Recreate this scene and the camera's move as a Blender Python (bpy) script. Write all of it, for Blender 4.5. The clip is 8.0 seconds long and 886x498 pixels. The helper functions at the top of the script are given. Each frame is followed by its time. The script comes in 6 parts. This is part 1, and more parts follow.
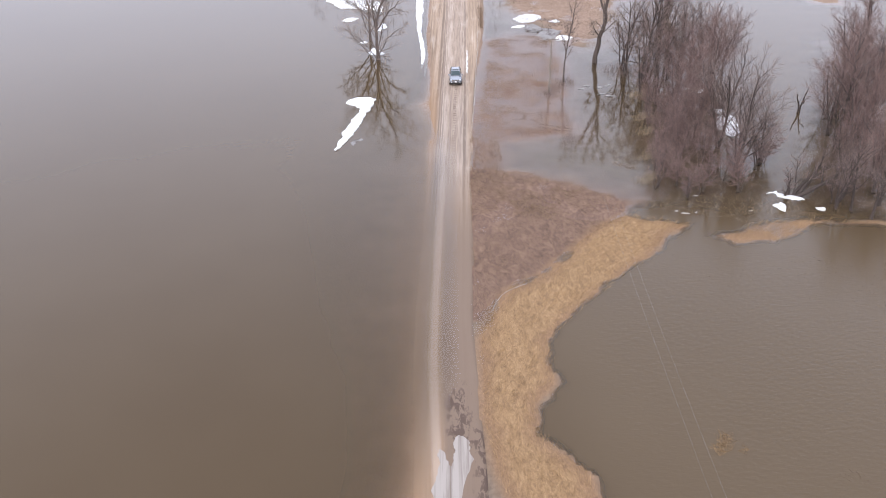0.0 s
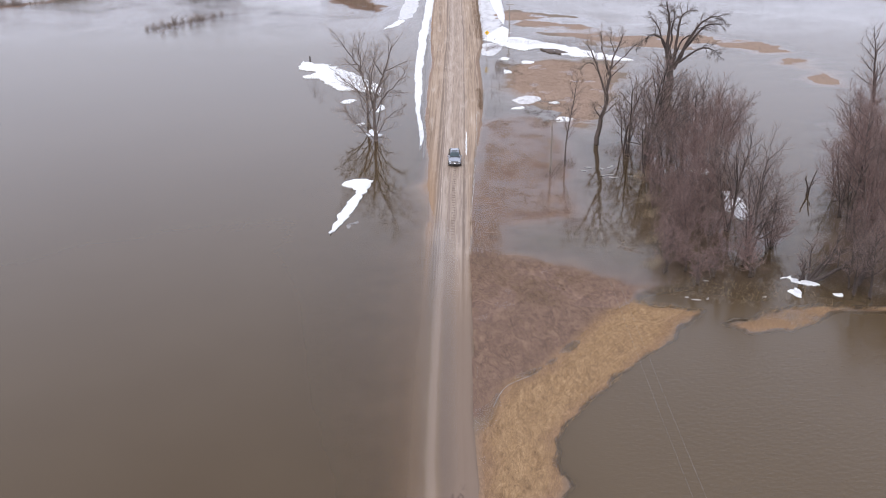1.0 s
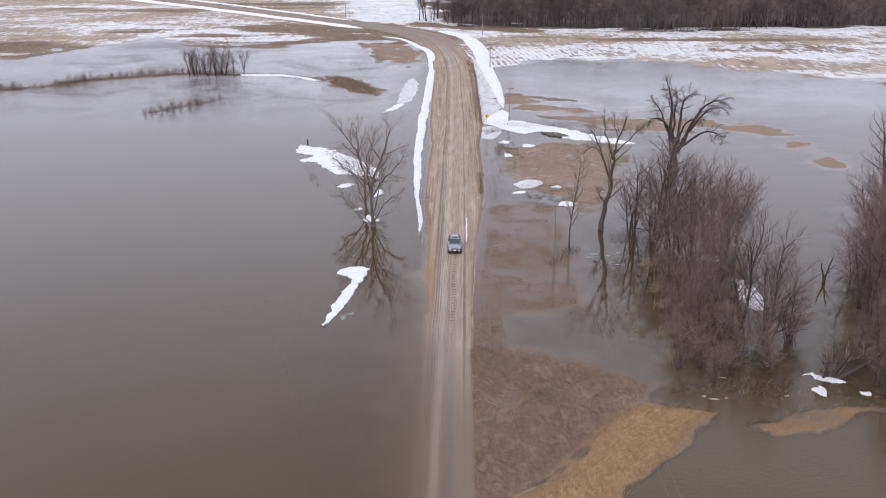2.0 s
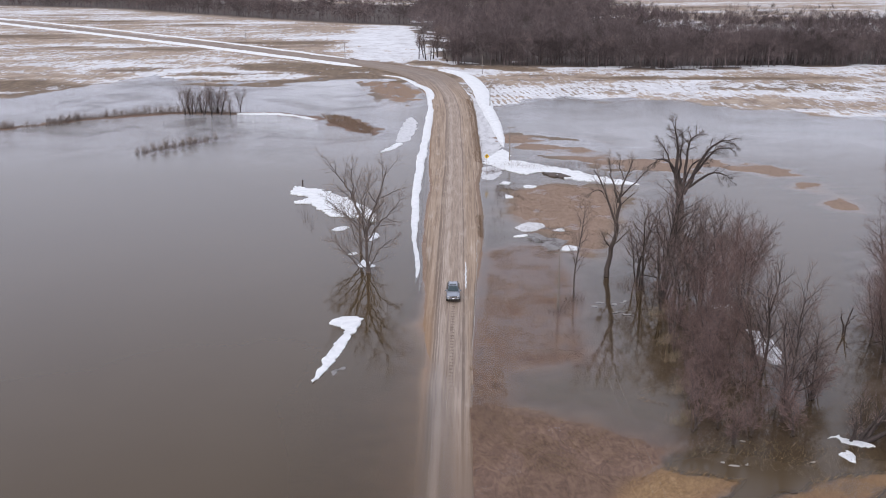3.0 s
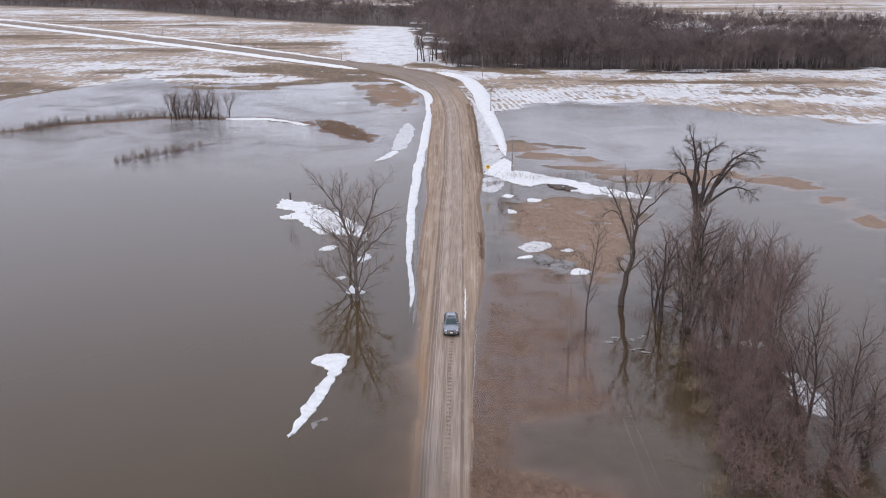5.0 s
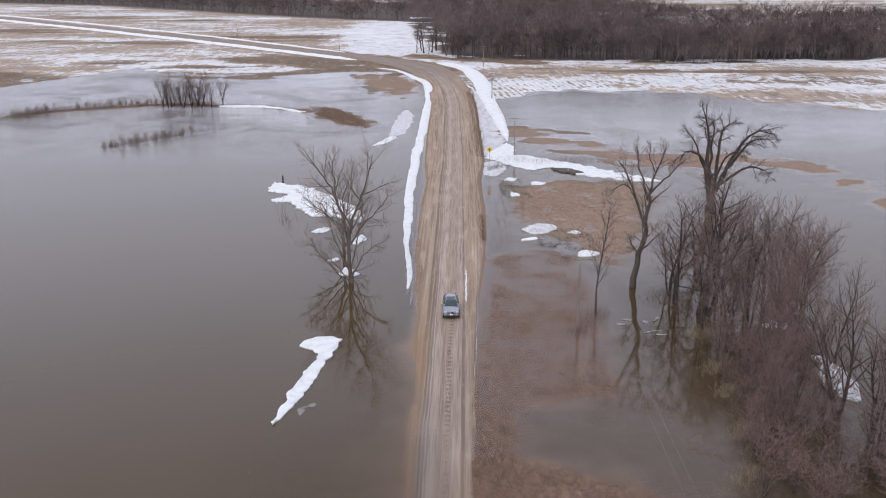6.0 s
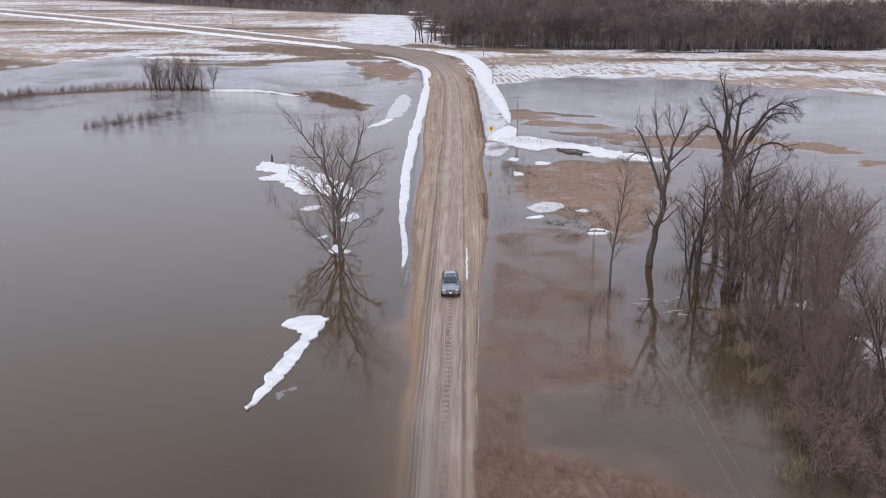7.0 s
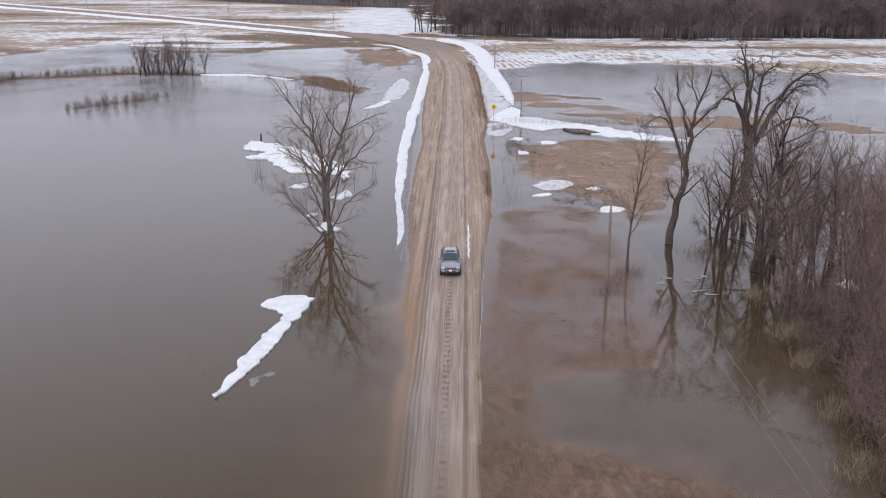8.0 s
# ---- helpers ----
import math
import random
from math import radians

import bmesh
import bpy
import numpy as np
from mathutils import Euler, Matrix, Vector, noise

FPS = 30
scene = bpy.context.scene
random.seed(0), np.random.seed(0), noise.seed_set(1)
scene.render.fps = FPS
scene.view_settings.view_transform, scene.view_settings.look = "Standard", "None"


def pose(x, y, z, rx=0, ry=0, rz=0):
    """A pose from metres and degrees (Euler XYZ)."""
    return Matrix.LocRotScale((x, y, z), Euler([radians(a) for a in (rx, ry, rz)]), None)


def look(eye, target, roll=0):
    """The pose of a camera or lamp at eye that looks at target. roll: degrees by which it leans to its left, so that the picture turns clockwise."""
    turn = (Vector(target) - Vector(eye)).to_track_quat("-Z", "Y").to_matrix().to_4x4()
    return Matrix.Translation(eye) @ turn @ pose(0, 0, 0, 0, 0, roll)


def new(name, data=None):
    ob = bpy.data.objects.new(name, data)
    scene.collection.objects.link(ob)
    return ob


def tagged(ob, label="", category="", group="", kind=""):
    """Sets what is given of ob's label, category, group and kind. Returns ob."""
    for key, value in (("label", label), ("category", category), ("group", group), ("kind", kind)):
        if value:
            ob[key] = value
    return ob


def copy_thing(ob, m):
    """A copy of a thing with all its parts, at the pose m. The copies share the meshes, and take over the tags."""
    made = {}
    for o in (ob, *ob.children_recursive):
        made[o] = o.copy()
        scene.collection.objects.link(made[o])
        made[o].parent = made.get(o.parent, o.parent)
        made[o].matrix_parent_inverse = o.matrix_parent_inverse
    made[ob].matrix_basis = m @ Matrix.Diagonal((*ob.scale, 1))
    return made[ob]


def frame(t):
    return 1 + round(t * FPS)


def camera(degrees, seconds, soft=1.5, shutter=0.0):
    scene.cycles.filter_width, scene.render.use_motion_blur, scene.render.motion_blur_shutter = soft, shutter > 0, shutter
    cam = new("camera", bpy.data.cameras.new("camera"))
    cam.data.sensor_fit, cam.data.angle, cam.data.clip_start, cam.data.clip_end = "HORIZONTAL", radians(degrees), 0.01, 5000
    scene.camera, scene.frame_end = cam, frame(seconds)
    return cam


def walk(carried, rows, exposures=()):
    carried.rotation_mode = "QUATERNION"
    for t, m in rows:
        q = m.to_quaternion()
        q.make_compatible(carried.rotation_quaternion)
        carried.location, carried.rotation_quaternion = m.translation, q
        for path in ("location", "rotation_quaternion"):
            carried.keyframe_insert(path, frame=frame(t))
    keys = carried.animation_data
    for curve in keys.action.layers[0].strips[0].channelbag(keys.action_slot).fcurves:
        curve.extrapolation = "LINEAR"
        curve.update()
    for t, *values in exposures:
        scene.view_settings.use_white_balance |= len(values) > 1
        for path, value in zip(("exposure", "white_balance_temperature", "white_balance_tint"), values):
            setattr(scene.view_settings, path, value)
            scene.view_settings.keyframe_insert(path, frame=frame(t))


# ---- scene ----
cam = camera(53.5, 8.0, soft=1.0)
PATH = [
    (0, (-1.452, -124.196, 44.788), (-1.46, -122.472, 43.773), -0.4),
    (0.5, (-1.399, -122.186, 43.746), (-1.405, -120.417, 42.812), -0.4),
    (1, (-1.303, -119.859, 43.275), (-1.31, -118.051, 42.42), -0.4),
    (1.5, (-1.273, -117.224, 42.798), (-1.279, -115.38, 42.025), -0.4),
    (2, (-1.308, -114.557, 42.479), (-1.313, -112.68, 41.79), -0.4),
    (2.2, (-1.3, -113.45, 42.385), (-1.305, -111.56, 41.73), -0.4),
    (3.3, (-0.967, -106.726, 41.842), (-0.972, -104.821, 41.233), -0.4),
    (3.5, (-0.968, -105.509, 41.878), (-0.972, -103.604, 41.27), -0.3),
    (4, (-0.873, -102.258, 41.743), (-0.877, -100.353, 41.135), -0.2),
    (4.5, (-0.755, -99.119, 41.65), (-0.76, -97.214, 41.044), -0.3),
    (4.7, (-0.765, -97.901, 41.668), (-0.769, -95.996, 41.06), -0.3),
    (5.8, (-0.677, -91.05, 37.427), (-0.681, -89.145, 36.818), -0.2),
    (6, (-0.661, -89.95, 36.4), (-0.665, -88.044, 35.793), -0.3),
    (6.5, (-0.654, -86.051, 33.551), (-0.657, -84.145, 32.946), -0.2),
    (7, (-0.68, -82.183, 30.84), (-0.681, -80.277, 30.236), -0.1),
    (7.5, (-0.615, -78.5, 28.475), (-0.617, -76.594, 27.87), -0.1),
    (8, (-0.572, -74.549, 25.977), (-0.574, -72.643, 25.372), -0.1),
]
EXPOSURES = [(0, 0.74), (0.5, 0.56), (1, 0.37), (2.2, 0.04), (3.3, -0.06), (8, -0.08)]
walk(cam, [(t, look(e, g, r)) for t, e, g, r in PATH], EXPOSURES)

# ---- world, sun, exposure ----
world = bpy.data.worlds.new("world")
scene.world = world
world.use_nodes = True
wn, wl_ = world.node_tree.nodes, world.node_tree.links
sky = wn.new("ShaderNodeTexSky")
sky.sky_type = "NISHITA"
sky.sun_disc = False
sky.sun_elevation = radians(42)
sky.sun_rotation = radians(200)
sky.air_density, sky.dust_density, sky.ozone_density = 1.0, 4.0, 1.0
calm = wn.new("ShaderNodeHueSaturation")
calm.inputs["Saturation"].default_value = 0.3
wl_.new(sky.outputs["Color"], calm.inputs["Color"])
# closed cloud cover: the clear sky is mostly hidden by an even grey deck
deck = wn.new("ShaderNodeMix")
deck.data_type = "RGBA"
deck.inputs[0].default_value = 0.75
deck.inputs[7].default_value = (6.85, 7.0, 8.5, 1)
wl_.new(calm.outputs["Color"], deck.inputs[6])
wl_.new(deck.outputs[2], wn["Background"].inputs["Color"])
wn["Background"].inputs["Strength"].default_value = 0.15

sun = new("sun", bpy.data.lights.new("sun", "SUN"))
sun.data.energy, sun.data.angle, sun.data.color = 0.9, radians(25), (1.0, 0.97, 0.93)
sun.matrix_world = look((0, 0, 0), (0.25, 0.68, -0.7))


# ---- materials ----
def material(name):
    m = bpy.data.materials.new(name)
    m.use_nodes = True
    return m, m.node_tree.nodes, m.node_tree.links, m.node_tree.nodes["Principled BSDF"]


def coords(n, l, scale=(1, 1, 1), attr=None):
    """Object coordinates (or a vector attribute) scaled."""
    mp = n.new("ShaderNodeMapping")
    mp.inputs["Scale"].default_value = scale
    if attr:
        a = n.new("ShaderNodeAttribute")
        a.attribute_name = attr
        l.new(a.outputs["Vector"], mp.inputs["Vector"])
    else:
        l.new(n.new("ShaderNodeTexCoord").outputs["Object"], mp.inputs["Vector"])
    return mp.outputs["Vector"]


def noise_tex(n, l, vec, scale=1.0, detail=4.0, rough=0.55, warp=0.0):
    t = n.new("ShaderNodeTexNoise")
    t.inputs["Scale"].default_value, t.inputs["Detail"].default_value = scale, detail
    t.inputs["Roughness"].default_value, t.inputs["Distortion"].default_value = rough, warp
    l.new(vec, t.inputs["Vector"])
    return t.outputs["Fac"]


def ramp(n, l, fac, stops):
    r = n.new("ShaderNodeValToRGB")
    els = r.color_ramp.elements
    while len(els) < len(stops):
        els.new(0.5)
    for e, (p, c) in zip(els, stops):
        e.position = p
        e.color = (*c, 1) if len(c) == 3 else c
    l.new(fac, r.inputs["Fac"])
    return r.outputs["Color"]


def mixc(n, l, fac, a, b):
    m = n.new("ShaderNodeMix")
    m.data_type = "RGBA"
    for sock, v in ((m.inputs[0], fac), (m.inputs[6], a), (m.inputs[7], b)):
        if isinstance(v, bpy.types.NodeSocket):
            l.new(v, sock)
        else:
            sock.default_value = v if isinstance(v, (int, float)) else (*v, 1)
    return m.outputs[2]


def calc(n, l, op, a, b=0.0, c=None, clamp=False):
    m = n.new("ShaderNodeMath")
    m.operation, m.use_clamp = op, clamp
    for i, v in enumerate((a, b) if c is None else (a, b, c)):
        if isinstance(v, bpy.types.NodeSocket):
            l.new(v, m.inputs[i])
        else:
            m.inputs[i].default_value = v
    return m.outputs[0]


def step(n, l, value, lo, hi):
    m = n.new("ShaderNodeMapRange")
    m.interpolation_type = "SMOOTHSTEP"
    l.new(value, m.inputs[0])
    m.inputs[1].default_value, m.inputs[2].default_value = lo, hi
    return m.outputs[0]


def attr(n, name):
    a = n.new("ShaderNodeAttribute")
    a.attribute_name = name
    return a.outputs["Fac"]


def bump(n, l, bsdf, height, strength, distance):
    b = n.new("ShaderNodeBump")
    b.inputs["Strength"].default_value, b.inputs["Distance"].default_value = strength, distance
    l.new(height, b.inputs["Height"])
    l.new(b.outputs["Normal"], bsdf.inputs["Normal"])
    return b


def plain(name, c1, c2, rough=0.6, metal=0.0, scale=3.0, bumpy=0.0, island=False):
    """A material of two close colours mixed by grain."""
    m, n, l, b = material(name)
    v = coords(n, l)
    f = noise_tex(n, l, v, scale, 5)
    if island:
        g = n.new("ShaderNodeNewGeometry")
        f = calc(n, l, "ADD", calc(n, l, "MULTIPLY", f, 0.4), calc(n, l, "MULTIPLY", g.outputs["Random Per Island"], 0.6))
    l.new(ramp(n, l, f, [(0.25, c1), (0.75, c2)]), b.inputs["Base Color"])
    b.inputs["Roughness"].default_value, b.inputs["Metallic"].default_value = rough, metal
    if bumpy:
        bump(n, l, b, noise_tex(n, l, v, scale * 6, 3), 0.6, bumpy)
    return m


def ground_material():
    m, n, l, b = material("flooded_ground")
    p = coords(n, l)
    fine, mid, big = noise_tex(n, l, p, 2.2, 6, 0.65), noise_tex(n, l, p, 0.35, 5), noise_tex(n, l, p, 0.05, 4)
    mud = ramp(n, l, fine, [(0.3, (0.12, 0.088, 0.062)), (0.7, (0.2, 0.152, 0.11))])
    # matted reeds, drawn out by the current
    swirl = noise_tex(n, l, coords(n, l, (1.0, 0.45, 1)), 1.6, 6, 0.7, 1.2)
    fibre = noise_tex(n, l, coords(n, l, (1.0, 0.5, 1)), 4.5, 6, 0.75, 1.5)
    weave = calc(n, l, "ADD", calc(n, l, "MULTIPLY", swirl, 0.55), calc(n, l, "MULTIPLY", fibre, 0.45))
    gold = ramp(n, l, weave, [(0.35, (0.12, 0.068, 0.034)), (0.5, (0.27, 0.168, 0.082)), (0.64, (0.4, 0.268, 0.145))])
    gold = mixc(n, l, attr(n, "fringe"), gold, ramp(n, l, fibre, [(0.35, (0.14, 0.08, 0.045)), (0.65, (0.28, 0.17, 0.095))]))
    tan = ramp(n, l, swirl, [(0.28, (0.16, 0.104, 0.073)), (0.5, (0.245, 0.165, 0.116)), (0.72, (0.335, 0.242, 0.174))])
    brown = ramp(n, l, noise_tex(n, l, coords(n, l, (1.0, 0.55, 1)), 1.1, 7, 0.7, 1.5),
                 [(0.28, (0.075, 0.043, 0.03)), (0.5, (0.15, 0.09, 0.062)), (0.7, (0.235, 0.15, 0.1))])
    silt = ramp(n, l, mid, [(0.3, (0.22, 0.135, 0.075)), (0.7, (0.29, 0.182, 0.105))])
    mud = mixc(n, l, attr(n, "silt"), mud, silt)
    col = mixc(n, l, attr(n, "brown"), mud, brown)
    litter = ramp(n, l, fine, [(0.3, (0.04, 0.03, 0.025)), (0.7, (0.1, 0.073, 0.058))])
    col = mixc(n, l, attr(n, "tan"), col, tan)
    col = mixc(n, l, attr(n, "gold"), col, gold)
    # stubble fields with thin streaks of melting snow along the rows
    rows = noise_tex(n, l, coords(n, l, (0.03, 0.045, 1)), 1.0, 10, 0.75, 0.5)
    rows_fine = noise_tex(n, l, coords(n, l, (0.14, 0.11, 1)), 1.0, 8, 0.75, 0.4)
    straw = ramp(n, l, rows_fine, [(0.32, (0.13, 0.092, 0.068)), (0.5, (0.3, 0.225, 0.165)), (0.68, (0.47, 0.385, 0.3))])
    clods = noise_tex(n, l, coords(n, l, (0.5, 0.13, 1)), 1.0, 6, 0.8, 0.3)
    turf = ramp(n, l, calc(n, l, "MULTIPLY_ADD", clods, 0.6, calc(n, l, "MULTIPLY", rows_fine, 0.4)), [(0.34, (0.06, 0.038, 0.024)), (0.5, (0.14, 0.094, 0.055)), (0.66, (0.29, 0.21, 0.135))])
    field = mixc(n, l, attr(n, "turf"), straw, turf)
    field = mixc(n, l, attr(n, "wood"), field, litter)
    col = mixc(n, l, attr(n, "field"), col, field)
    s = calc(n, l, "ADD", calc(n, l, "MULTIPLY", rows, 0.36), calc(n, l, "ADD", calc(n, l, "MULTIPLY", rows_fine, 0.31), calc(n, l, "MULTIPLY", clods, 0.33)))
    drill = n.new("ShaderNodeTexWave")
    drill.inputs["Scale"].default_value, drill.inputs["Distortion"].default_value, drill.inputs["Detail"].default_value = 0.16, 4.0, 4.0
    turn_ = n.new("ShaderNodeMapping")
    turn_.inputs["Rotation"].default_value = (0, 0, radians(-7))
    l.new(p, turn_.inputs["Vector"])
    l.new(turn_.outputs["Vector"], drill.inputs["Vector"])
    s = calc(n, l, "ADD", s, calc(n, l, "MULTIPLY", calc(n, l, "MULTIPLY_ADD", drill.outputs["Fac"], 0.05, -0.025), attr(n, "drill")))
    s = calc(n, l, "SUBTRACT", attr(n, "snow"), s)
    s = step(n, l, s, -0.022, 0.032)
    white = ramp(n, l, rows_fine, [(0.3, (0.45, 0.435, 0.44)), (0.55, (0.7, 0.71, 0.725))])
    col = mixc(n, l, s, col, white)
    l.new(col, b.inputs["Base Color"])
    b.inputs["Roughness"].default_value = 0.85
    bump(n, l, b, calc(n, l, "ADD", swirl, fine), 0.7, 0.12)
    return m


def water_material():
    """Turbid flood water: it hides what lies deeper, and mirrors the sky by its angle."""
    m, n, l, b = material("flood_water")
    out = n["Material Output"]
    p = coords(n, l)
    silt = noise_tex(n, l, p, 0.03, 3)
    l.new(ramp(n, l, silt, [(0.3, (0.071, 0.0475, 0.024)), (0.7, (0.084, 0.0585, 0.032))]), b.inputs["Base Color"])
    l.new(mixc(n, l, calc(n, l, "MULTIPLY", attr(n, "turbid"), 0.33), b.inputs["Base Color"].links[0].from_socket, (0.125, 0.092, 0.058)), b.inputs["Base Color"])
    b.inputs["Roughness"].default_value = 1.0
    b.inputs["Specular IOR Level"].default_value = 0.0
    clear = n.new("ShaderNodeBsdfTransparent")
    body = n.new("ShaderNodeMixShader")
    veil = calc(n, l, "SUBTRACT", 1.0, calc(n, l, "EXPONENT", calc(n, l, "MULTIPLY", attr(n, "depth"), -6.5)), clamp=True)
    l.new(veil, body.inputs[0])
    l.new(clear.outputs[0], body.inputs[1])
    l.new(b.outputs[0], body.inputs[2])
    # thin rotten ice in drawn-out patches; its flat grey also paints in sky reflection
    ice = n.new("ShaderNodeBsdfDiffuse")
    ice.inputs["Color"].default_value = (0.49, 0.492, 0.515, 1)
    sheets = noise_tex(n, l, coords(n, l, (0.035, 0.04, 1)), 1.0, 8, 0.65, 1.0)
    film = n.new("ShaderNodeMixShader")
    l.new(calc(n, l, "MULTIPLY", calc(n, l, "MULTIPLY", step(n, l, sheets, 0.27, 0.58), attr(n, "ice")), 0.65), film.inputs[0])
    l.new(body.outputs[0], film.inputs[1])
    l.new(ice.outputs[0], film.inputs[2])
    gloss = n.new("ShaderNodeBsdfGlossy")
    gloss.inputs["Roughness"].default_value = 0.04
    fr = n.new("ShaderNodeLayerWeight")
    fr.inputs["Blend"].default_value = 0.5
    sheen = calc(n, l, "MULTIPLY_ADD", calc(n, l, "POWER", fr.outputs["Facing"], 3.9), 0.97, 0.02)
    top = n.new("ShaderNodeMixShader")
    wetted = calc(n, l, "SUBTRACT", 1.0, calc(n, l, "EXPONENT", calc(n, l, "MULTIPLY", attr(n, "depth"), -60.0)), clamp=True)
    l.new(calc(n, l, "MULTIPLY", sheen, wetted), top.inputs[0])
    l.new(film.outputs[0], top.inputs[1])
    l.new(gloss.outputs[0], top.inputs[2])
    l.new(top.outputs[0], out.inputs["Surface"])
    rip = noise_tex(n, l, coords(n, l, (0.9, 0.5, 1)), 1.0, 3, 0.55, 0.8)
    gust = step(n, l, noise_tex(n, l, p, 0.02, 2), 0.4, 0.65)
    bp = n.new("ShaderNodeBump")
    bp.inputs["Strength"].default_value, bp.inputs["Distance"].default_value = 0.5, 0.017
    wavelets = noise_tex(n, l, coords(n, l, (1.6, 3.0, 1)), 1.0, 3, 0.6, 0.4)
    l.new(calc(n, l, "ADD", calc(n, l, "MULTIPLY", rip, calc(n, l, "MULTIPLY_ADD", gust, 0.8, 0.45)), calc(n, l, "MULTIPLY", wavelets, attr(n, "chop"))), bp.inputs["Height"])
    for node in (gloss, fr):
        l.new(bp.outputs["Normal"], node.inputs["Normal"])
    return m


def road_material():
    """Wet gravel: lengthwise streaks and ruts in u (across) and v (along), in metres."""
    m, n, l, b = material("wet_gravel")
    uv = coords(n, l, (1, 1, 1), "road")
    sep = n.new("ShaderNodeSeparateXYZ")
    l.new(uv, sep.inputs[0])
    u, v = sep.outputs["X"], sep.outputs["Y"]
    long1 = noise_tex(n, l, coords(n, l, (2.2, 0.03, 1), "road"), 1.0, 5, 0.6, 0.3)
    long2 = noise_tex(n, l, coords(n, l, (11.0, 0.16, 1), "road"), 1.0, 5, 0.65, 0.2)
    grit = noise_tex(n, l, coords(n, l, (1, 1, 1), "road"), 9.0, 4, 0.7)
    patch = noise_tex(n, l, coords(n, l, (0.3, 0.09, 1), "road"), 1.0, 4)
    mixf = calc(n, l, "ADD", calc(n, l, "MULTIPLY", long1, 0.6), calc(n, l, "MULTIPLY", long2, 0.4))
    col = ramp(n, l, mixf, [(0.35, (0.13, 0.092, 0.066)), (0.46, (0.26, 0.187, 0.13)), (0.56, (0.36, 0.27, 0.196)), (0.66, (0.49, 0.4, 0.32))])
    # grey worn middle between the tan shoulders
    wob = calc(n, l, "ADD", u, calc(n, l, "MULTIPLY", calc(n, l, "SUBTRACT", patch, 0.5), 0.5))
    middle = calc(n, l, "SUBTRACT", 1.0, step(n, l, calc(n, l, "ABSOLUTE", calc(n, l, "ADD", wob, 0.1)), 1.0, 2.6))
    col = mixc(n, l, calc(n, l, "MULTIPLY", middle, 0.55), col, ramp(n, l, long2, [(0.36, (0.2, 0.152, 0.122)), (0.64, (0.46, 0.385, 0.325))]))
    # wheel paths: pale where packed, dark where wet
    faint = step(n, l, noise_tex(n, l, coords(n, l, (0.5, 0.035, 1), "road"), 1.0, 3), 0.3, 0.62)
    wet = attr(n, "wet")
    dryness = calc(n, l, "MULTIPLY_ADD", wet, 0.3, 0.7)
    for centre, half, c, amount in ((-0.8, 0.38, (0.47, 0.395, 0.335), 0.7), (-2.1, 0.2, (0.1, 0.074, 0.06), 0.95), (-1.7, 0.12, (0.11, 0.083, 0.067), 0.9), (-1.24, 0.06, (0.56, 0.48, 0.42), 0.9), (-1.42, 0.09, (0.14, 0.105, 0.085), 0.8), (-1.15, 0.1, (0.17, 0.128, 0.103), 0.5),
                                    (-0.1, 0.07, (0.19, 0.14, 0.112), 0.4), (1.05, 0.22, (0.42, 0.35, 0.3), 0.4), (1.45, 0.14, (0.44, 0.375, 0.325), 0.5),
                                    (1.72, 0.15, (0.11, 0.083, 0.068), 0.9), (2.1, 0.22, (0.42, 0.345, 0.29), 0.5), (-2.6, 0.3, (0.4, 0.315, 0.25), 0.4)):
        d = calc(n, l, "ABSOLUTE", calc(n, l, "SUBTRACT", wob, centre))
        f = calc(n, l, "MULTIPLY", calc(n, l, "SUBTRACT", 1.0, step(n, l, d, half * 0.45, half * 1.15)), amount)
        f = calc(n, l, "MULTIPLY", f, calc(n, l, "MULTIPLY_ADD", step(n, l, long2, 0.3, 0.6), calc(n, l, "MULTIPLY_ADD", faint, 0.35, 0.6), 0.15))
        col = mixc(n, l, calc(n, l, "MULTIPLY", f, dryness), col, c)
    worn = noise_tex(n, l, coords(n, l, (0.9, 0.14, 1), "road"), 1.0, 5, 0.7, 0.6)
    col = mixc(n, l, calc(n, l, "MULTIPLY", step(n, l, worn, 0.52, 0.7), 0.5), col, (0.2, 0.145, 0.108))
    col = mixc(n, l, calc(n, l, "MULTIPLY", calc(n, l, "SUBTRACT", 1.0, step(n, l, worn, 0.3, 0.46)), 0.45), col, (0.49, 0.415, 0.35))
    # lugged tyre print along the middle
    blot = noise_tex(n, l, coords(n, l, (4.0, 1.6, 1), "road"), 1.0, 3, 0.6)
    lug = calc(n, l, "ADD", calc(n, l, "MULTIPLY", calc(n, l, "SINE", calc(n, l, "MULTIPLY_ADD", blot, 9.0, calc(n, l, "MULTIPLY", v, 7.6))), 0.8), calc(n, l, "MULTIPLY_ADD", blot, 5.0, -2.5))
    lug = calc(n, l, "MULTIPLY", step(n, l, calc(n, l, "ADD", lug, calc(n, l, "MULTIPLY_ADD", grit, 2.0, -1.0)), 0.1, 0.6),
               calc(n, l, "SUBTRACT", 1.0, step(n, l, calc(n, l, "ABSOLUTE", calc(n, l, "SUBTRACT", u, 0.4)), 0.16, 0.28)))
    lug = calc(n, l, "MULTIPLY", lug, step(n, l, noise_tex(n, l, coords(n, l, (0.05, 0.05, 1), "road"), 1.0, 2), 0.2, 0.4))
    lug = calc(n, l, "MULTIPLY", lug, calc(n, l, "SUBTRACT", 1.0, step(n, l, v, 297.0, 301.0)))
    col = mixc(n, l, calc(n, l, "MULTIPLY", lug, calc(n, l, "MULTIPLY_ADD", faint, 0.45, 0.35)), col, (0.115, 0.08, 0.06))
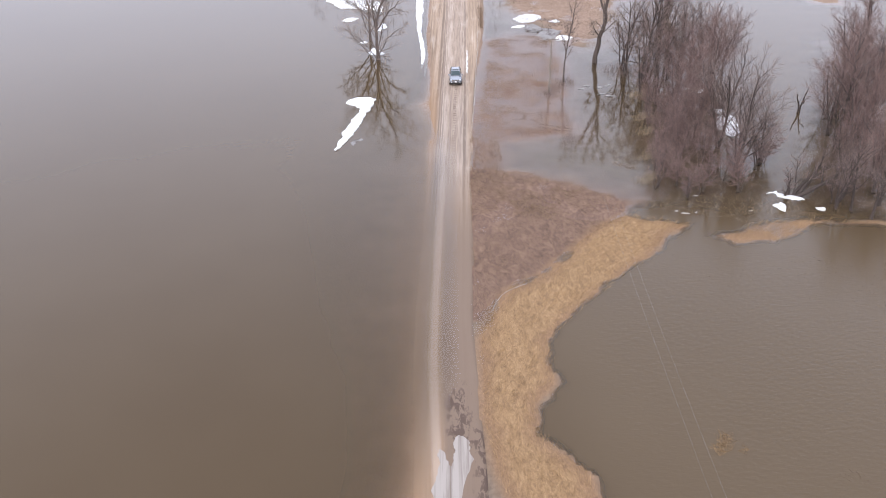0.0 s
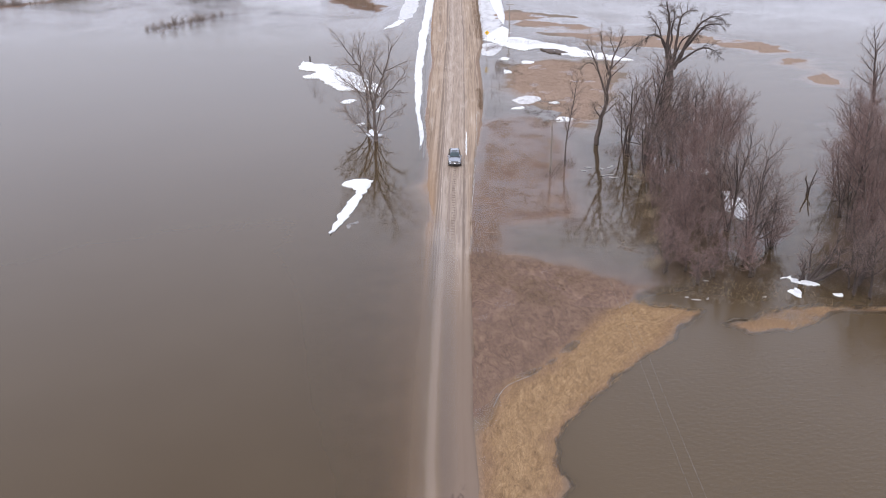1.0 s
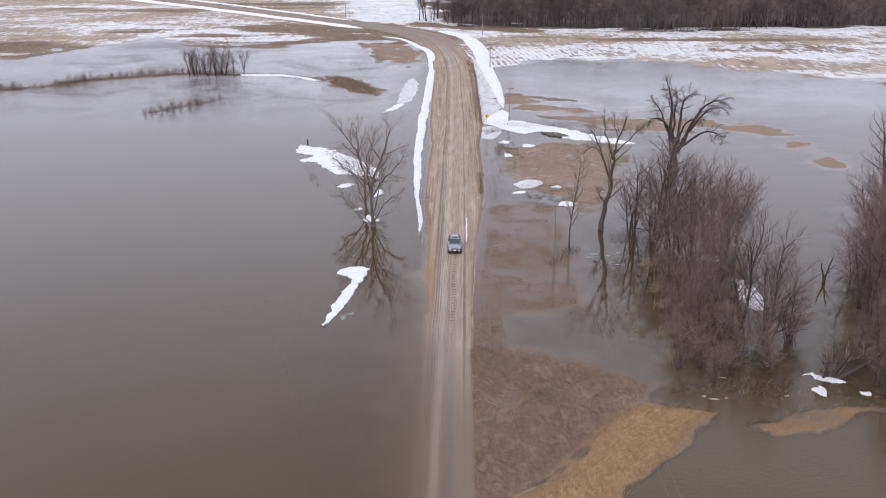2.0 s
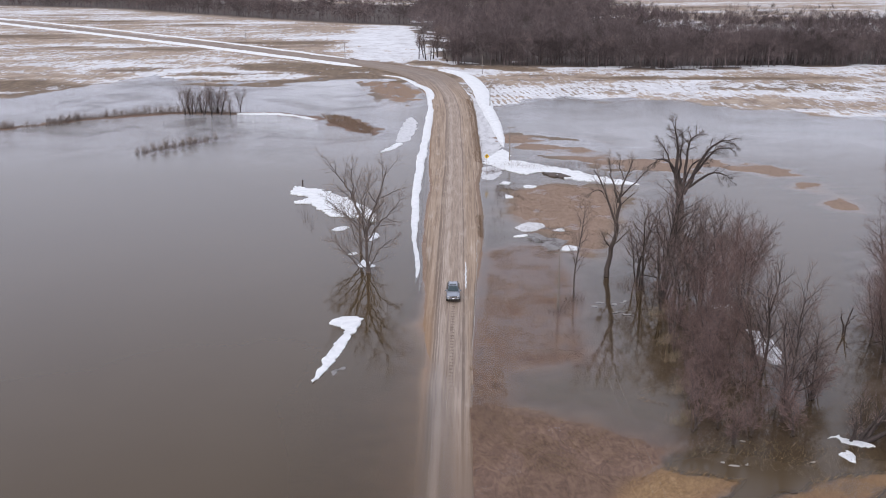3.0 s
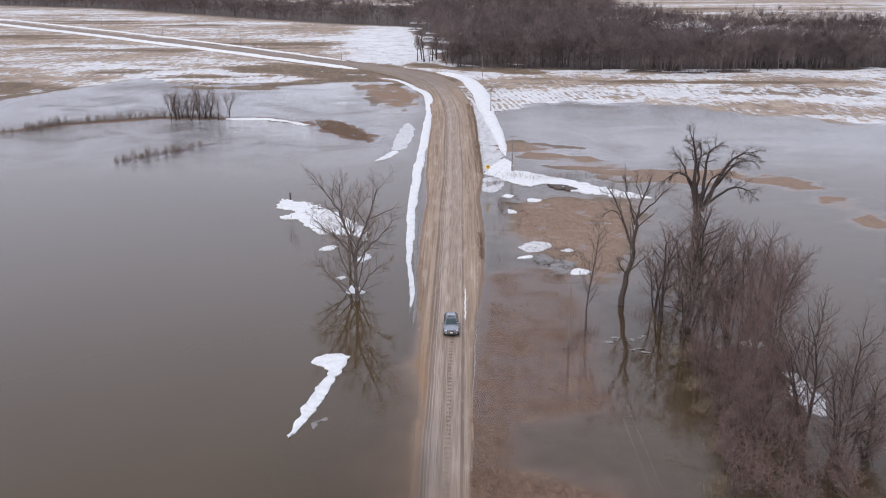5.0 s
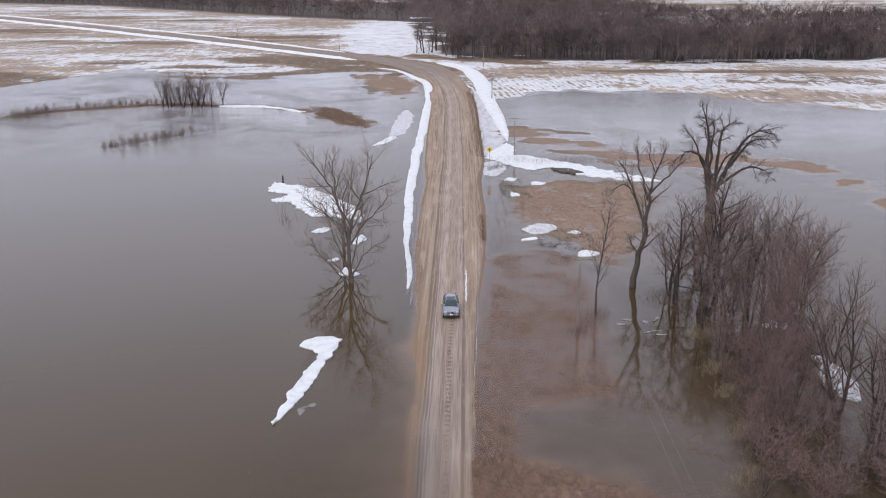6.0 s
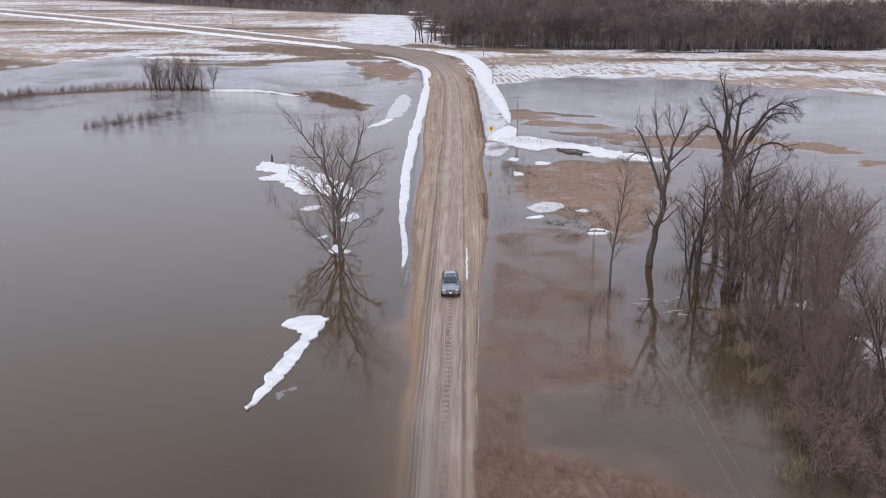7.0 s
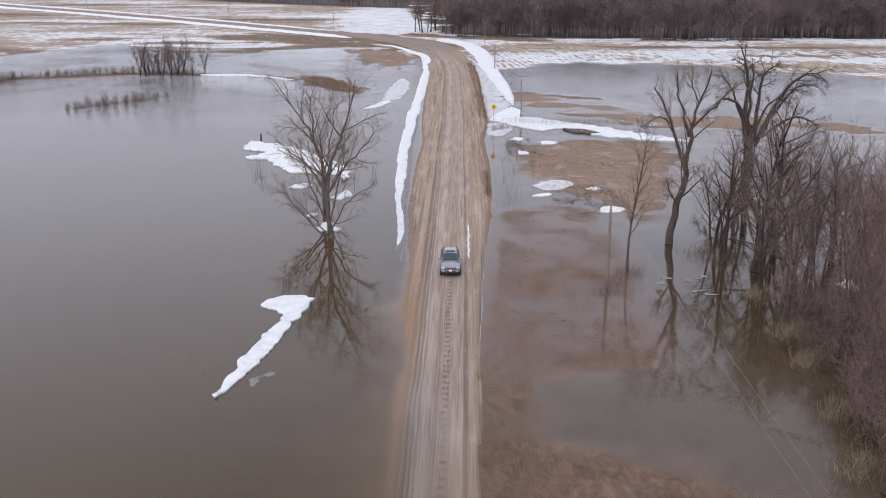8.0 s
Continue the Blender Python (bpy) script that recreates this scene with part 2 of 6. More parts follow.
    col = mixc(n, l, calc(n, l, "MULTIPLY", step(n, l, v, 490.0, 545.0), 0.6), col, (0.19, 0.155, 0.132))
    col = mixc(n, l, calc(n, l, "MULTIPLY", wet, 0.28), col, (0.14, 0.105, 0.08))
    col = mixc(n, l, calc(n, l, "MULTIPLY", calc(n, l, "MULTIPLY", wet, step(n, l, calc(n, l, "MULTIPLY", u, -1.0), 1.5, 2.4)), 0.85), col, (0.28, 0.17, 0.09))
    col = mixc(n, l, calc(n, l, "MULTIPLY", step(n, l, patch, 0.55, 0.75), 0.3), col, (0.5, 0.4, 0.31))
    # soft brown mud over the east half of the drowned stretch, and black mire where it comes up again
    mire = attr(n, "mire")
    sunk = attr(n, "sunk")
    col = mixc(n, l, calc(n, l, "MULTIPLY", sunk, 0.75), col, (0.25, 0.165, 0.1))
    lane = calc(n, l, "SUBTRACT", 1.0, step(n, l, calc(n, l, "ABSOLUTE", calc(n, l, "ADD", wob, 0.85)), 0.15, 0.5))
    col = mixc(n, l, calc(n, l, "MULTIPLY", calc(n, l, "MULTIPLY", sunk, lane), 0.55), col, (0.42, 0.335, 0.265))
    col = mixc(n, l, calc(n, l, "MULTIPLY", calc(n, l, "MULTIPLY", sunk, step(n, l, wob, -0.6, 0.1)), 0.82), col, (0.155, 0.112, 0.083))
    clod = noise_tex(n, l, coords(n, l, (2.2, 0.9, 1), "road"), 1.0, 5, 0.7, 0.6)
    col = mixc(n, l, calc(n, l, "MULTIPLY", step(n, l, calc(n, l, "ADD", clod, calc(n, l, "MULTIPLY", mire, 0.15)), 0.6, 0.68), calc(n, l, "MULTIPLY", mire, 0.9)), col, (0.075, 0.048, 0.036))
    l.new(col, b.inputs["Base Color"])
    l.new(calc(n, l, "MULTIPLY_ADD", wet, -0.15, 0.75), b.inputs["Roughness"])
    b.inputs["Specular IOR Level"].default_value = 0.3
    bump(n, l, b, calc(n, l, "ADD", mixf, calc(n, l, "MULTIPLY", grit, 0.5)), 0.5, 0.05)
    return m


def snow_material(name, lo, hi, stretch=(1, 1, 1), relief=0.12):
    m, n, l, b = material(name)
    p = coords(n, l, stretch)
    f = noise_tex(n, l, p, 0.9, 6, 0.65, 0.5)
    l.new(ramp(n, l, f, [(0.3, lo), (0.55, hi)]), b.inputs["Base Color"])
    b.inputs["Roughness"].default_value = 0.75
    b.inputs["Subsurface Weight"].default_value = 0.0
    bump(n, l, b, noise_tex(n, l, p, 2.5, 5, 0.6), 0.8, relief)
    return m


def bark_material(name, c1, c2):
    m, n, l, b = material(name)
    v = coords(n, l, (6, 6, 1.2))
    f = noise_tex(n, l, v, 1.0, 5, 0.65)
    l.new(ramp(n, l, f, [(0.3, c1), (0.7, c2)]), b.inputs["Base Color"])
    b.inputs["Roughness"].default_value = 0.9
    bump(n, l, b, f, 0.8, 0.05)
    return m


def forest_material():
    """Bare far woodland; each tree has its own tone."""
    m, n, l, b = material("far_wood")
    g = n.new("ShaderNodeNewGeometry")
    f = calc(n, l, "ADD", calc(n, l, "MULTIPLY", g.outputs["Random Per Island"], 0.25), calc(n, l, "MULTIPLY", attr(n, "tone"), 0.75))
    l.new(ramp(n, l, f, [(0.1, (0.05, 0.038, 0.036)), (0.5, (0.108, 0.082, 0.08)), (0.95, (0.215, 0.162, 0.156))]), b.inputs["Base Color"])
    b.inputs["Roughness"].default_value = 0.95
    return m


GROUND, WATER, ROAD = ground_material(), water_material(), road_material()
SNOW = snow_material("old_snow", (0.6, 0.615, 0.63), (0.765, 0.78, 0.785))
PALE_ICE = snow_material("pale_ice", (0.36, 0.355, 0.365), (0.58, 0.58, 0.59), (0.6, 0.2, 1), 0.01)
RUBBLE = snow_material("ice_rubble", (0.3, 0.285, 0.28), (0.64, 0.64, 0.65), (2.4, 1.2, 1), 0.008)
DARK_ICE = snow_material("dark_rotten_ice", (0.13, 0.12, 0.115), (0.24, 0.23, 0.225))
DIRTY_ICE = snow_material("dirty_ice", (0.17, 0.15, 0.13), (0.34, 0.31, 0.285))
STREAKED = snow_material("streaked_ice", (0.15, 0.118, 0.095), (0.32, 0.288, 0.26), (2.6, 0.09, 1), 0.02)
EDGE_ICE = snow_material("edge_ice", (0.25, 0.21, 0.18), (0.47, 0.44, 0.42), (3, 3, 3))
MUD = snow_material("wet_mud", (0.04, 0.03, 0.025), (0.1, 0.075, 0.06), (1, 2, 1))
SLUSH = snow_material("grey_slush", (0.38, 0.38, 0.39), (0.62, 0.625, 0.64), (1.6, 0.8, 1))
BARK = bark_material("grey_bark", (0.05, 0.038, 0.033), (0.12, 0.092, 0.08))
BARK_PALE = bark_material("weathered_bark", (0.07, 0.054, 0.047), (0.155, 0.122, 0.107))
BARK_DARK = bark_material("dark_bark", (0.034, 0.025, 0.022), (0.08, 0.06, 0.053))
TWIG = plain("twig_brown", (0.112, 0.082, 0.072), (0.225, 0.165, 0.146), 0.9, island=True)
TWIG_RED = plain("twig_reddish", (0.112, 0.073, 0.065), (0.225, 0.15, 0.134), 0.9, island=True)
TWIG_DARK = plain("twig_dark", (0.07, 0.053, 0.046), (0.14, 0.108, 0.094), 0.9, island=True)
TWIG_PALE = plain("twig_pale", (0.16, 0.125, 0.105), (0.3, 0.24, 0.2), 0.9, island=True)
FOREST = forest_material()
REED = plain("dry_reed", (0.225, 0.14, 0.071), (0.365, 0.24, 0.122), 0.9, island=True)
REED_PALE = plain("pale_reed", (0.2, 0.15, 0.1), (0.4, 0.32, 0.23), 0.9, island=True)
REED_DULL = plain("dull_reed", (0.1, 0.075, 0.05), (0.27, 0.21, 0.145), 0.9, island=True)
REED_BROWN = plain("brown_reed", (0.12, 0.08, 0.053), (0.28, 0.192, 0.125), 0.9, island=True)
WOOD_GREY = plain("weathered_pole", (0.16, 0.13, 0.11), (0.27, 0.235, 0.205), 0.85, scale=2.0)
CABLE = plain("aluminium_cable", (0.24, 0.23, 0.22), (0.32, 0.31, 0.3), 0.5, 0.5)
CERAMIC = plain("insulator_glaze", (0.2, 0.17, 0.15), (0.3, 0.27, 0.25), 0.25)
YELLOW = plain("sign_yellow", (0.78, 0.47, 0.02), (0.85, 0.55, 0.04), 0.45)
BLACK = plain("black_paint", (0.012, 0.012, 0.012), (0.025, 0.025, 0.025), 0.5)
STEEL = plain("galvanised_steel", (0.25, 0.2, 0.16), (0.38, 0.33, 0.29), 0.5, 0.5)


# ---- small maths ----
def smooth(a, b, x):
    t = np.clip((x - a) / (b - a), 0, 1)
    return t * t * (3 - 2 * t)


def lattice(ix, iy, seed):
    h = (ix.astype(np.int64) * 374761393 + iy.astype(np.int64) * 668265263 + seed * 1274126177) & 0x7FFFFFFF
    h = ((h ^ (h >> 13)) * 1274126177) & 0x7FFFFFFF
    return ((h ^ (h >> 16)) & 0xFFFF) / 65535.0


def rough(x, y, size, seed=1, octaves=3):
    """Value noise, 0 to 1, with features of that size in metres."""
    total, amp, norm = 0.0, 1.0, 0.0
    for o in range(octaves):
        fx, fy = x / size, y / size
        ix, iy = np.floor(fx), np.floor(fy)
        tx, ty = fx - ix, fy - iy
        tx, ty = tx * tx * (3 - 2 * tx), ty * ty * (3 - 2 * ty)
        a, b = lattice(ix, iy, seed + o), lattice(ix + 1, iy, seed + o)
        c, d = lattice(ix, iy + 1, seed + o), lattice(ix + 1, iy + 1, seed + o)
        total = total + amp * ((a * (1 - tx) + b * tx) * (1 - ty) + (c * (1 - tx) + d * tx) * ty)
        norm += amp
        amp, size = amp * 0.5, size * 0.5
    return total / norm


def inside(x, y, pts):
    """Signed distance to a polygon's outline, positive inside."""
    best, sign = np.full(np.shape(x), 1e9), np.full(np.shape(x), False)
    for (ax, ay), (bx, by) in zip(pts, pts[1:] + pts[:1]):
        ex, ey = bx - ax, by - ay
        t = np.clip(((x - ax) * ex + (y - ay) * ey) / (ex * ex + ey * ey), 0, 1)
        best = np.minimum(best, np.hypot(x - ax - t * ex, y - ay - t * ey))
        cross = ((ay > y) != (by > y)) & (x < (bx - ax) * (y - ay) / ((by - ay) or 1e-9) + ax)
        sign = sign ^ cross
    return np.where(sign, best, -best)


def along(x, y, pts):
    """Distance to an open line, the side (right of it is positive), and how far along the nearest place lies."""
    best, side, run = np.full(np.shape(x), 1e9), np.zeros(np.shape(x)), np.zeros(np.shape(x))
    length = 0.0
    for (ax, ay), (bx, by) in zip(pts, pts[1:]):
        ex, ey = bx - ax, by - ay
        size = math.hypot(ex, ey)
        t = np.clip(((x - ax) * ex + (y - ay) * ey) / size ** 2, 0, 1)
        d = np.hypot(x - ax - t * ex, y - ay - t * ey)
        near = d < best
        best = np.where(near, d, best)
        side = np.where(near, np.sign((x - ax) * ey - (y - ay) * ex), side)
        run = np.where(near, length + t * size, run)
        length += size
    return best, side, run


def curve_through(pts, gap):
    """A smooth line through a few points, with points about gap apart."""
    p = [Vector((*q, 0)).to_2d() for q in pts]
    p = [p[0] * 2 - p[1]] + p + [p[-1] * 2 - p[-2]]
    out = []
    for a, b, c, d in zip(p, p[1:], p[2:], p[3:]):
        k = max(1, round((c - b).length / gap))
        for i in range(k):
            t = i / k
            q = 0.5 * (2 * b + (c - a) * t + (2 * a - 5 * b + 4 * c - d) * t * t + (3 * b - a - 3 * c + d) * t ** 3)
            out.append((q.x, q.y))
    return out + [tuple(p[-2])]


# ---- plan of the place ----
ROAD_LINE = [(-1.5, -300), (-1.2, -130), (-1.3, -84), (-1.65, -60), (-0.6, -10), (0.1, 20), (0.6, 50), (0.9, 66), (1.35, 85), (1.5, 120), (1.6, 165),
             (-1, 207), (-9, 250), (-31, 287), (-77, 341), (-175, 450), (-299, 580), (-383, 668), (-560, 850), (-1000, 1290)]
ROAD_FINE = curve_through(ROAD_LINE, 6)
ROAD_Y = [-300, -63, -20, 0, 10, 29, 46, 65, 80, 116, 165, 207, 250, 287, 341]
ROAD_HALF = [2.5, 2.3, 2.4, 2.65, 3.15, 3.75, 3.9, 3.6, 4.6, 4.9, 5.1, 6.0, 7.0, 5.5, 4.5]
ROAD_ZY = [-300, -90, -80, -74, -68, -45, -28, -16, 0, 20, 50, 200, 300]
ROAD_Z = [0.2, 0.12, 0.035, 0.0, -0.03, -0.03, -0.015, 0.01, 0.2, 0.4, 0.5, 0.6, 0.9]
SHORE_X = [-2000, -170, -140, -122, -102, -66, -51, -33, -20, -8, 10, 16, 38, 65, 88, 126, 300, 2000]
SHORE_Y = [190, 186, 215, 262, 243, 222, 245, 240, 236, 236, 176, 173, 184, 177, 165, 147, 120, 100]
GOLD_BANK = [(5.5, -98), (8.2, -92), (9, -85), (8.4, -79.2), (6.6, -77), (5.4, -74.9), (5.5, -71.7), (7.1, -69.3), (7.1, -64.1), (8.9, -61.2), (13.9, -54.9), (18, -50.3),
             (21.3, -45.3), (24.4, -43.2), (18, -41), (14.6, -43.4), (11, -48.6), (7.8, -52.9), (4.3, -55.5), (2.9, -58.6), (1.4, -63.3), (1.3, -73.3), (2.1, -78.7), (3.4, -86)]
GOLD_SPIT = [(26.3, -45.8), (28, -47), (30.2, -46.6), (32, -47), (34.6, -45.8), (36.4, -43.7), (38.5, -43), (46, -43.5), (46, -43.1), (38, -42.4), (33.5, -42.4), (30.4, -43.4), (29, -45)]
BROWN_SOUTH = [(1.3, -30), (1.1, -60), (4.3, -56), (11, -49), (18.2, -40.5), (20, -38), (15.7, -36), (11, -33), (4, -31)]
BROWN_NORTH = [(4.7, 2), (5.9, 20.3), (10, 24), (16.4, 22.5), (15.8, 5), (14.6, -18.5), (5, -21.5), (4.7, -32), (1.5, -33), (2.4, -18), (3.6, -8)]
TAN_ISLE = [(12.5, 60), (21.3, 64.5), (33.3, 60), (30, 42), (24, 22), (20, 18), (17.9, 25), (10.4, 40)]
TAN_EAST = [(17, 113), (27, 99), (38, 84), (48, 80), (58, 84), (66, 78), (71, 66), (73, 47)]
SPIT_WEST = [(-34, 236), (-18, 234), (-11, 200), (-12.5, 176), (-18, 178), (-23, 196)]
BRUSH = [(-38, 155), (-31, 152), (-20.5, 130), (-19.5, 121), (-25.5, 126), (-34, 140)]
REED_ROW = [(-200, 122), (-122, 134), (-107, 149), (-84, 160), (-64, 158), (-52, 158), (-38, 147)]
REED_ISLE = [(-71, 98), (-66, 106), (-61, 113), (-56, 118)]
GROVE = [(20.5, -36), (25, -22), (26.5, -9), (24.5, 1), (28, 12), (36, 34), (43, 42), (46, 25), (42, 5), (41, -12), (38, -26), (35, -33), (30, -38.5)]
GROVE_EAST = [(37.5, -36.5), (45, -40.5), (80, -42), (100, 10), (78, 35), (60, 18), (53, -3), (46, -22)]


def shore_line(x, y):
    return np.interp(x, SHORE_X, SHORE_Y) + np.where(np.abs(x) > 20, 26, 6) * (rough(x, y, 35, 51) - 0.5)


def height(x, y):
    """Height of the ground over the water's level."""
    h = -0.9 - 0.4 * rough(x, y, 30, 3)
    shore = shore_line(x, y)
    h = np.maximum(h, np.clip((y - shore) * 0.007, -1.5, 0.4) + 0.3 * (rough(x * 0.3, y, 14, 5, 4) - 0.5) + 0.16 * (rough(x * 0.7, y, 7, 6, 2) - 0.5))
    clump = rough(x, y, 2.6, 11, 4)
    for pts, top, lump, fall, rag in ((GOLD_BANK, 0.06, 0.22, 0.8, 1.5), (GOLD_SPIT, 0.02, 0.22, 0.6, 2.0), (BROWN_SOUTH, 0.03, 0.12, 0.035, 2.5),
                                 (BROWN_NORTH, -0.012, 0.04, 0.03, 2.0), (TAN_ISLE, 0.012, 0.1, 0.02, 6), (SPIT_WEST, 0.03, 0.24, 0.03, 12),
                                 (BRUSH, 0.05, 0.3, 0.05, 8), (GROVE, -0.15, 0.26, 0.1, 2), (GROVE_EAST, -0.1, 0.3, 0.1, 2)):
        d = inside(x, y, pts) + 1.6 * (rough(x, y, 3.5, 17) - 0.5) + rag * (rough(x, y, 8, 19) - 0.5) + 0.9 * (rough(x, y, 1.5, 29, 2) - 0.5)
        if pts is BROWN_SOUTH:
            fall = 0.035 + 0.25 * smooth(-37, -42, y)
        h = np.maximum(h, top + lump * (clump - 0.5) + np.minimum(d, 0) * fall - np.where(d < -9, 2, 0))
    d, _, run = along(x, y, TAN_EAST)
    band = np.interp(run, [0, 30, 75, 100], [7, 9, 3, 1.5]) * (2.6 * rough(x + 0.6 * y, y * 1.6, 9, 23) - 0.5) + 9 * (rough(x * 0.45, y, 3.5, 27) - 0.57) + 3 * (rough(x * 0.6, y, 1.4, 28) - 0.5)
    h = np.maximum(h, 0.03 + 0.24 * (rough(x * 0.5, y, 4.5, 25, 4) - 0.5) + np.minimum(band - d, 0) * 0.05)
    d, _, run = along(x, y, REED_ROW)
    h = np.maximum(h, 0.1 + 0.3 * (clump - 0.5) - np.maximum(d - 1.6, 0) * 0.12)
    d, _, run = along(x, y, REED_ISLE)
    h = np.maximum(h, -0.02 + 0.12 * (clump - 0.5) - np.maximum(d - 1.2, 0) * 0.12)
    # the road's bank
    d, side, run = along(x, y, ROAD_FINE)
    zr, half = np.interp(y, ROAD_ZY, ROAD_Z), np.interp(y, ROAD_Y, ROAD_HALF) + 0.35 * (rough(x, y, 4, 73) - 0.6)
    fall = np.where(side < 0, np.interp(y + 6 * (rough(x, y, 5, 71) - 0.5), [-78, -60, -30, -10, 2, 40], [0.062, 0.032, 0.025, 0.05, 0.2, 0.36]), 0.3)
    h = np.maximum(h, zr - 0.06 - np.maximum(d - half, 0) * fall)
    soaked = zr + 0.045 - np.maximum(d - half, 0) * 0.03 + 0.03 * (clump - 0.5)
    h = np.where(side > 0, np.maximum(h, soaked - 0.6 * smooth(-52, -46, y) - np.where(d - half > 4, 2, 0)), h)
    return np.where(d < half + 0.2, np.minimum(h, zr - 0.09 - 0.04 * smooth(-15, -40, y)), h)


def surface(x, y):
    """The same with the road's own surface, which tips to the west where it is drowned."""
    d, side, _ = along(x, y, ROAD_FINE)
    return np.where(d < np.interp(y, ROAD_Y, ROAD_HALF) + 0.25, np.interp(y, ROAD_ZY, ROAD_Z) + 0.024 * d * side * smooth(-10, -45, y), height(x, y))


def spread(lo, fine_lo, fine_hi, hi, gap, grow, most):
    """Grid lines: gap apart in the middle, wider and wider outside."""
    mid = list(np.arange(fine_lo, fine_hi + gap / 2, gap))
    left, right, g = [], [], gap
    while (left[-1] if left else fine_lo) > lo:
        g = min(g * grow, most)
        left.append((left[-1] if left else fine_lo) - g)
    g = gap
    while (right[-1] if right else fine_hi) < hi:
        g = min(g * grow, most)
        right.append((right[-1] if right else fine_hi) + g)
    return np.array(left[::-1] + mid + right)


def sheet(name, xs, ys, z, material_, attributes):
    nx, ny = len(xs), len(ys)
    X, Y = np.meshgrid(xs, ys)
    me = bpy.data.meshes.new(name)
    co = np.stack([X, Y, z], -1).reshape(-1, 3)
    i = np.arange((ny - 1) * nx).reshape(ny - 1, nx)[:, :-1].reshape(-1)
    quads = np.stack([i, i + 1, i + nx + 1, i + nx], -1)
    me.vertices.add(len(co))
    me.vertices.foreach_set("co", co.reshape(-1))
    me.loops.add(quads.size)
    me.loops.foreach_set("vertex_index", quads.reshape(-1))
    me.polygons.add(len(quads))
    me.polygons.foreach_set("loop_start", np.arange(0, quads.size, 4))
    me.polygons.foreach_set("loop_total", np.full(len(quads), 4))
    me.polygons.foreach_set("use_smooth", np.full(len(quads), True))
    me.update(calc_edges=True)
    for key, values in attributes.items():
        me.attributes.new(key, "FLOAT", "POINT").data.foreach_set("value", np.asarray(values, dtype=np.float32).reshape(-1))
    me.materials.append(material_)
    return new(name, me)


# ---- ground and water ----
xs, ys = spread(-3500, -12, 46, 3500, 0.5, 1.055, 160), spread(-900, -88, 66, 4600, 0.5, 1.017, 120)
X, Y = np.meshgrid(xs, ys)
Z = height(X, Y)
ragged = 1.8 * (rough(X, Y, 3.0, 31) - 0.5)
gold = np.maximum(smooth(-1.0, 0.2, inside(X, Y, GOLD_BANK) + ragged * 0.4), smooth(-0.6, 0.6, inside(X, Y, GOLD_SPIT) + ragged))
tan = np.maximum(smooth(-2, 2, inside(X, Y, TAN_ISLE) + ragged), 0.9 * smooth(8, 5, along(X, Y, TAN_EAST)[0] + ragged))
tan = np.maximum(tan, smooth(-2, 2, inside(X, Y, SPIT_WEST) + ragged))
brown = np.maximum.reduce([smooth(-6, 1.0, inside(X, Y, p) + ragged) for p in (BROWN_SOUTH, BROWN_NORTH, BRUSH)])
brown = brown * np.where(inside(X, Y, BROWN_SOUTH) > -1, 1, 1 - smooth(-36, -40, Y))
brown = np.maximum(brown, 0.35 * np.maximum(smooth(-3, 2, inside(X, Y, GROVE) + ragged), smooth(-3, 2, inside(X, Y, GROVE_EAST) + ragged)))
brown = np.maximum(brown, smooth(5, 2, np.minimum(along(X, Y, REED_ROW)[0], along(X, Y, REED_ISLE)[0])))
past = Y - shore_line(X, Y) + 8
field = smooth(-6, 6, past)
road_d, road_side, _ = along(X, Y, ROAD_FINE)
silt = smooth(10, 5, road_d - np.interp(Y, ROAD_Y, ROAD_HALF)) * (1 - field) * np.where(road_side < 0, 1, smooth(1.5, 0.5, road_d - np.interp(Y, ROAD_Y, ROAD_HALF)) * smooth(-50, -40, Y))
tan = np.maximum(tan, silt * smooth(-12, 3, Y) * smooth(120, 60, Y))
WOODS = [(4, 290), (52, 278), (97, 263), (150, 273), (260, 278), (420, 292), (460, 420), (260, 440), (185, 480), (140, 640), (188, 980), (60, 1000), (-25, 760), (-26, 566), (-12, 420)]
WOODS_WEST = [(-22, 566), (-83, 606), (-199, 722), (-365, 900), (-560, 1020), (-1100, 1200), (-1000, 1500), (-300, 1200), (60, 800)]
wood = np.maximum(smooth(-6, 4, inside(X, Y, WOODS)), smooth(-6, 4, inside(X, Y, WOODS_WEST)))
west = smooth(5, -15, X + np.maximum(Y - 260, 0) * 0.1)
bars = rough(X * 0.28, Y, 26, 61, 4)
turf = smooth(0.57, 0.68, bars + 0.12 * smooth(30, 5, past) * smooth(-75, -50, X) - 0.07 * smooth(150, 250, past) + 0.3 * west * smooth(42, 12, np.abs(Y - 262 - 0.75 * (-34 - X)) + 12 * rough(X, Y, 12, 63)) * smooth(-118, -72, X) * smooth(-18, -30, X))
snow = field * ((0.512 - 0.022 * smooth(300, 400, Y)) * west + 0.515 * (1 - west)) + 0.15 * (rough(X * 0.4, Y, 34, 41) - 0.5) - 0.1 * turf * west
snow = snow - 0.35 * wood + 0.05 * (1 - west) * smooth(70, 20, past) * smooth(90, 20, X) + 0.02 * (1 - west) * rough(X, Y, 25, 43) - 0.03 * (1 - west) - 0.035 * smooth(560, 620, Y) * (1 - west)
snow = snow + 0.05 * west * smooth(45, 5, past) * smooth(-45, -70, X)
snow = np.where(past > 0, snow, 0)
snow = snow + 0.11 * smooth(45, 5, np.hypot((X + 34) * 1.1, (Y - 470) / 5.0) + 30 * (rough(X, Y, 20, 47) - 0.5)) * field
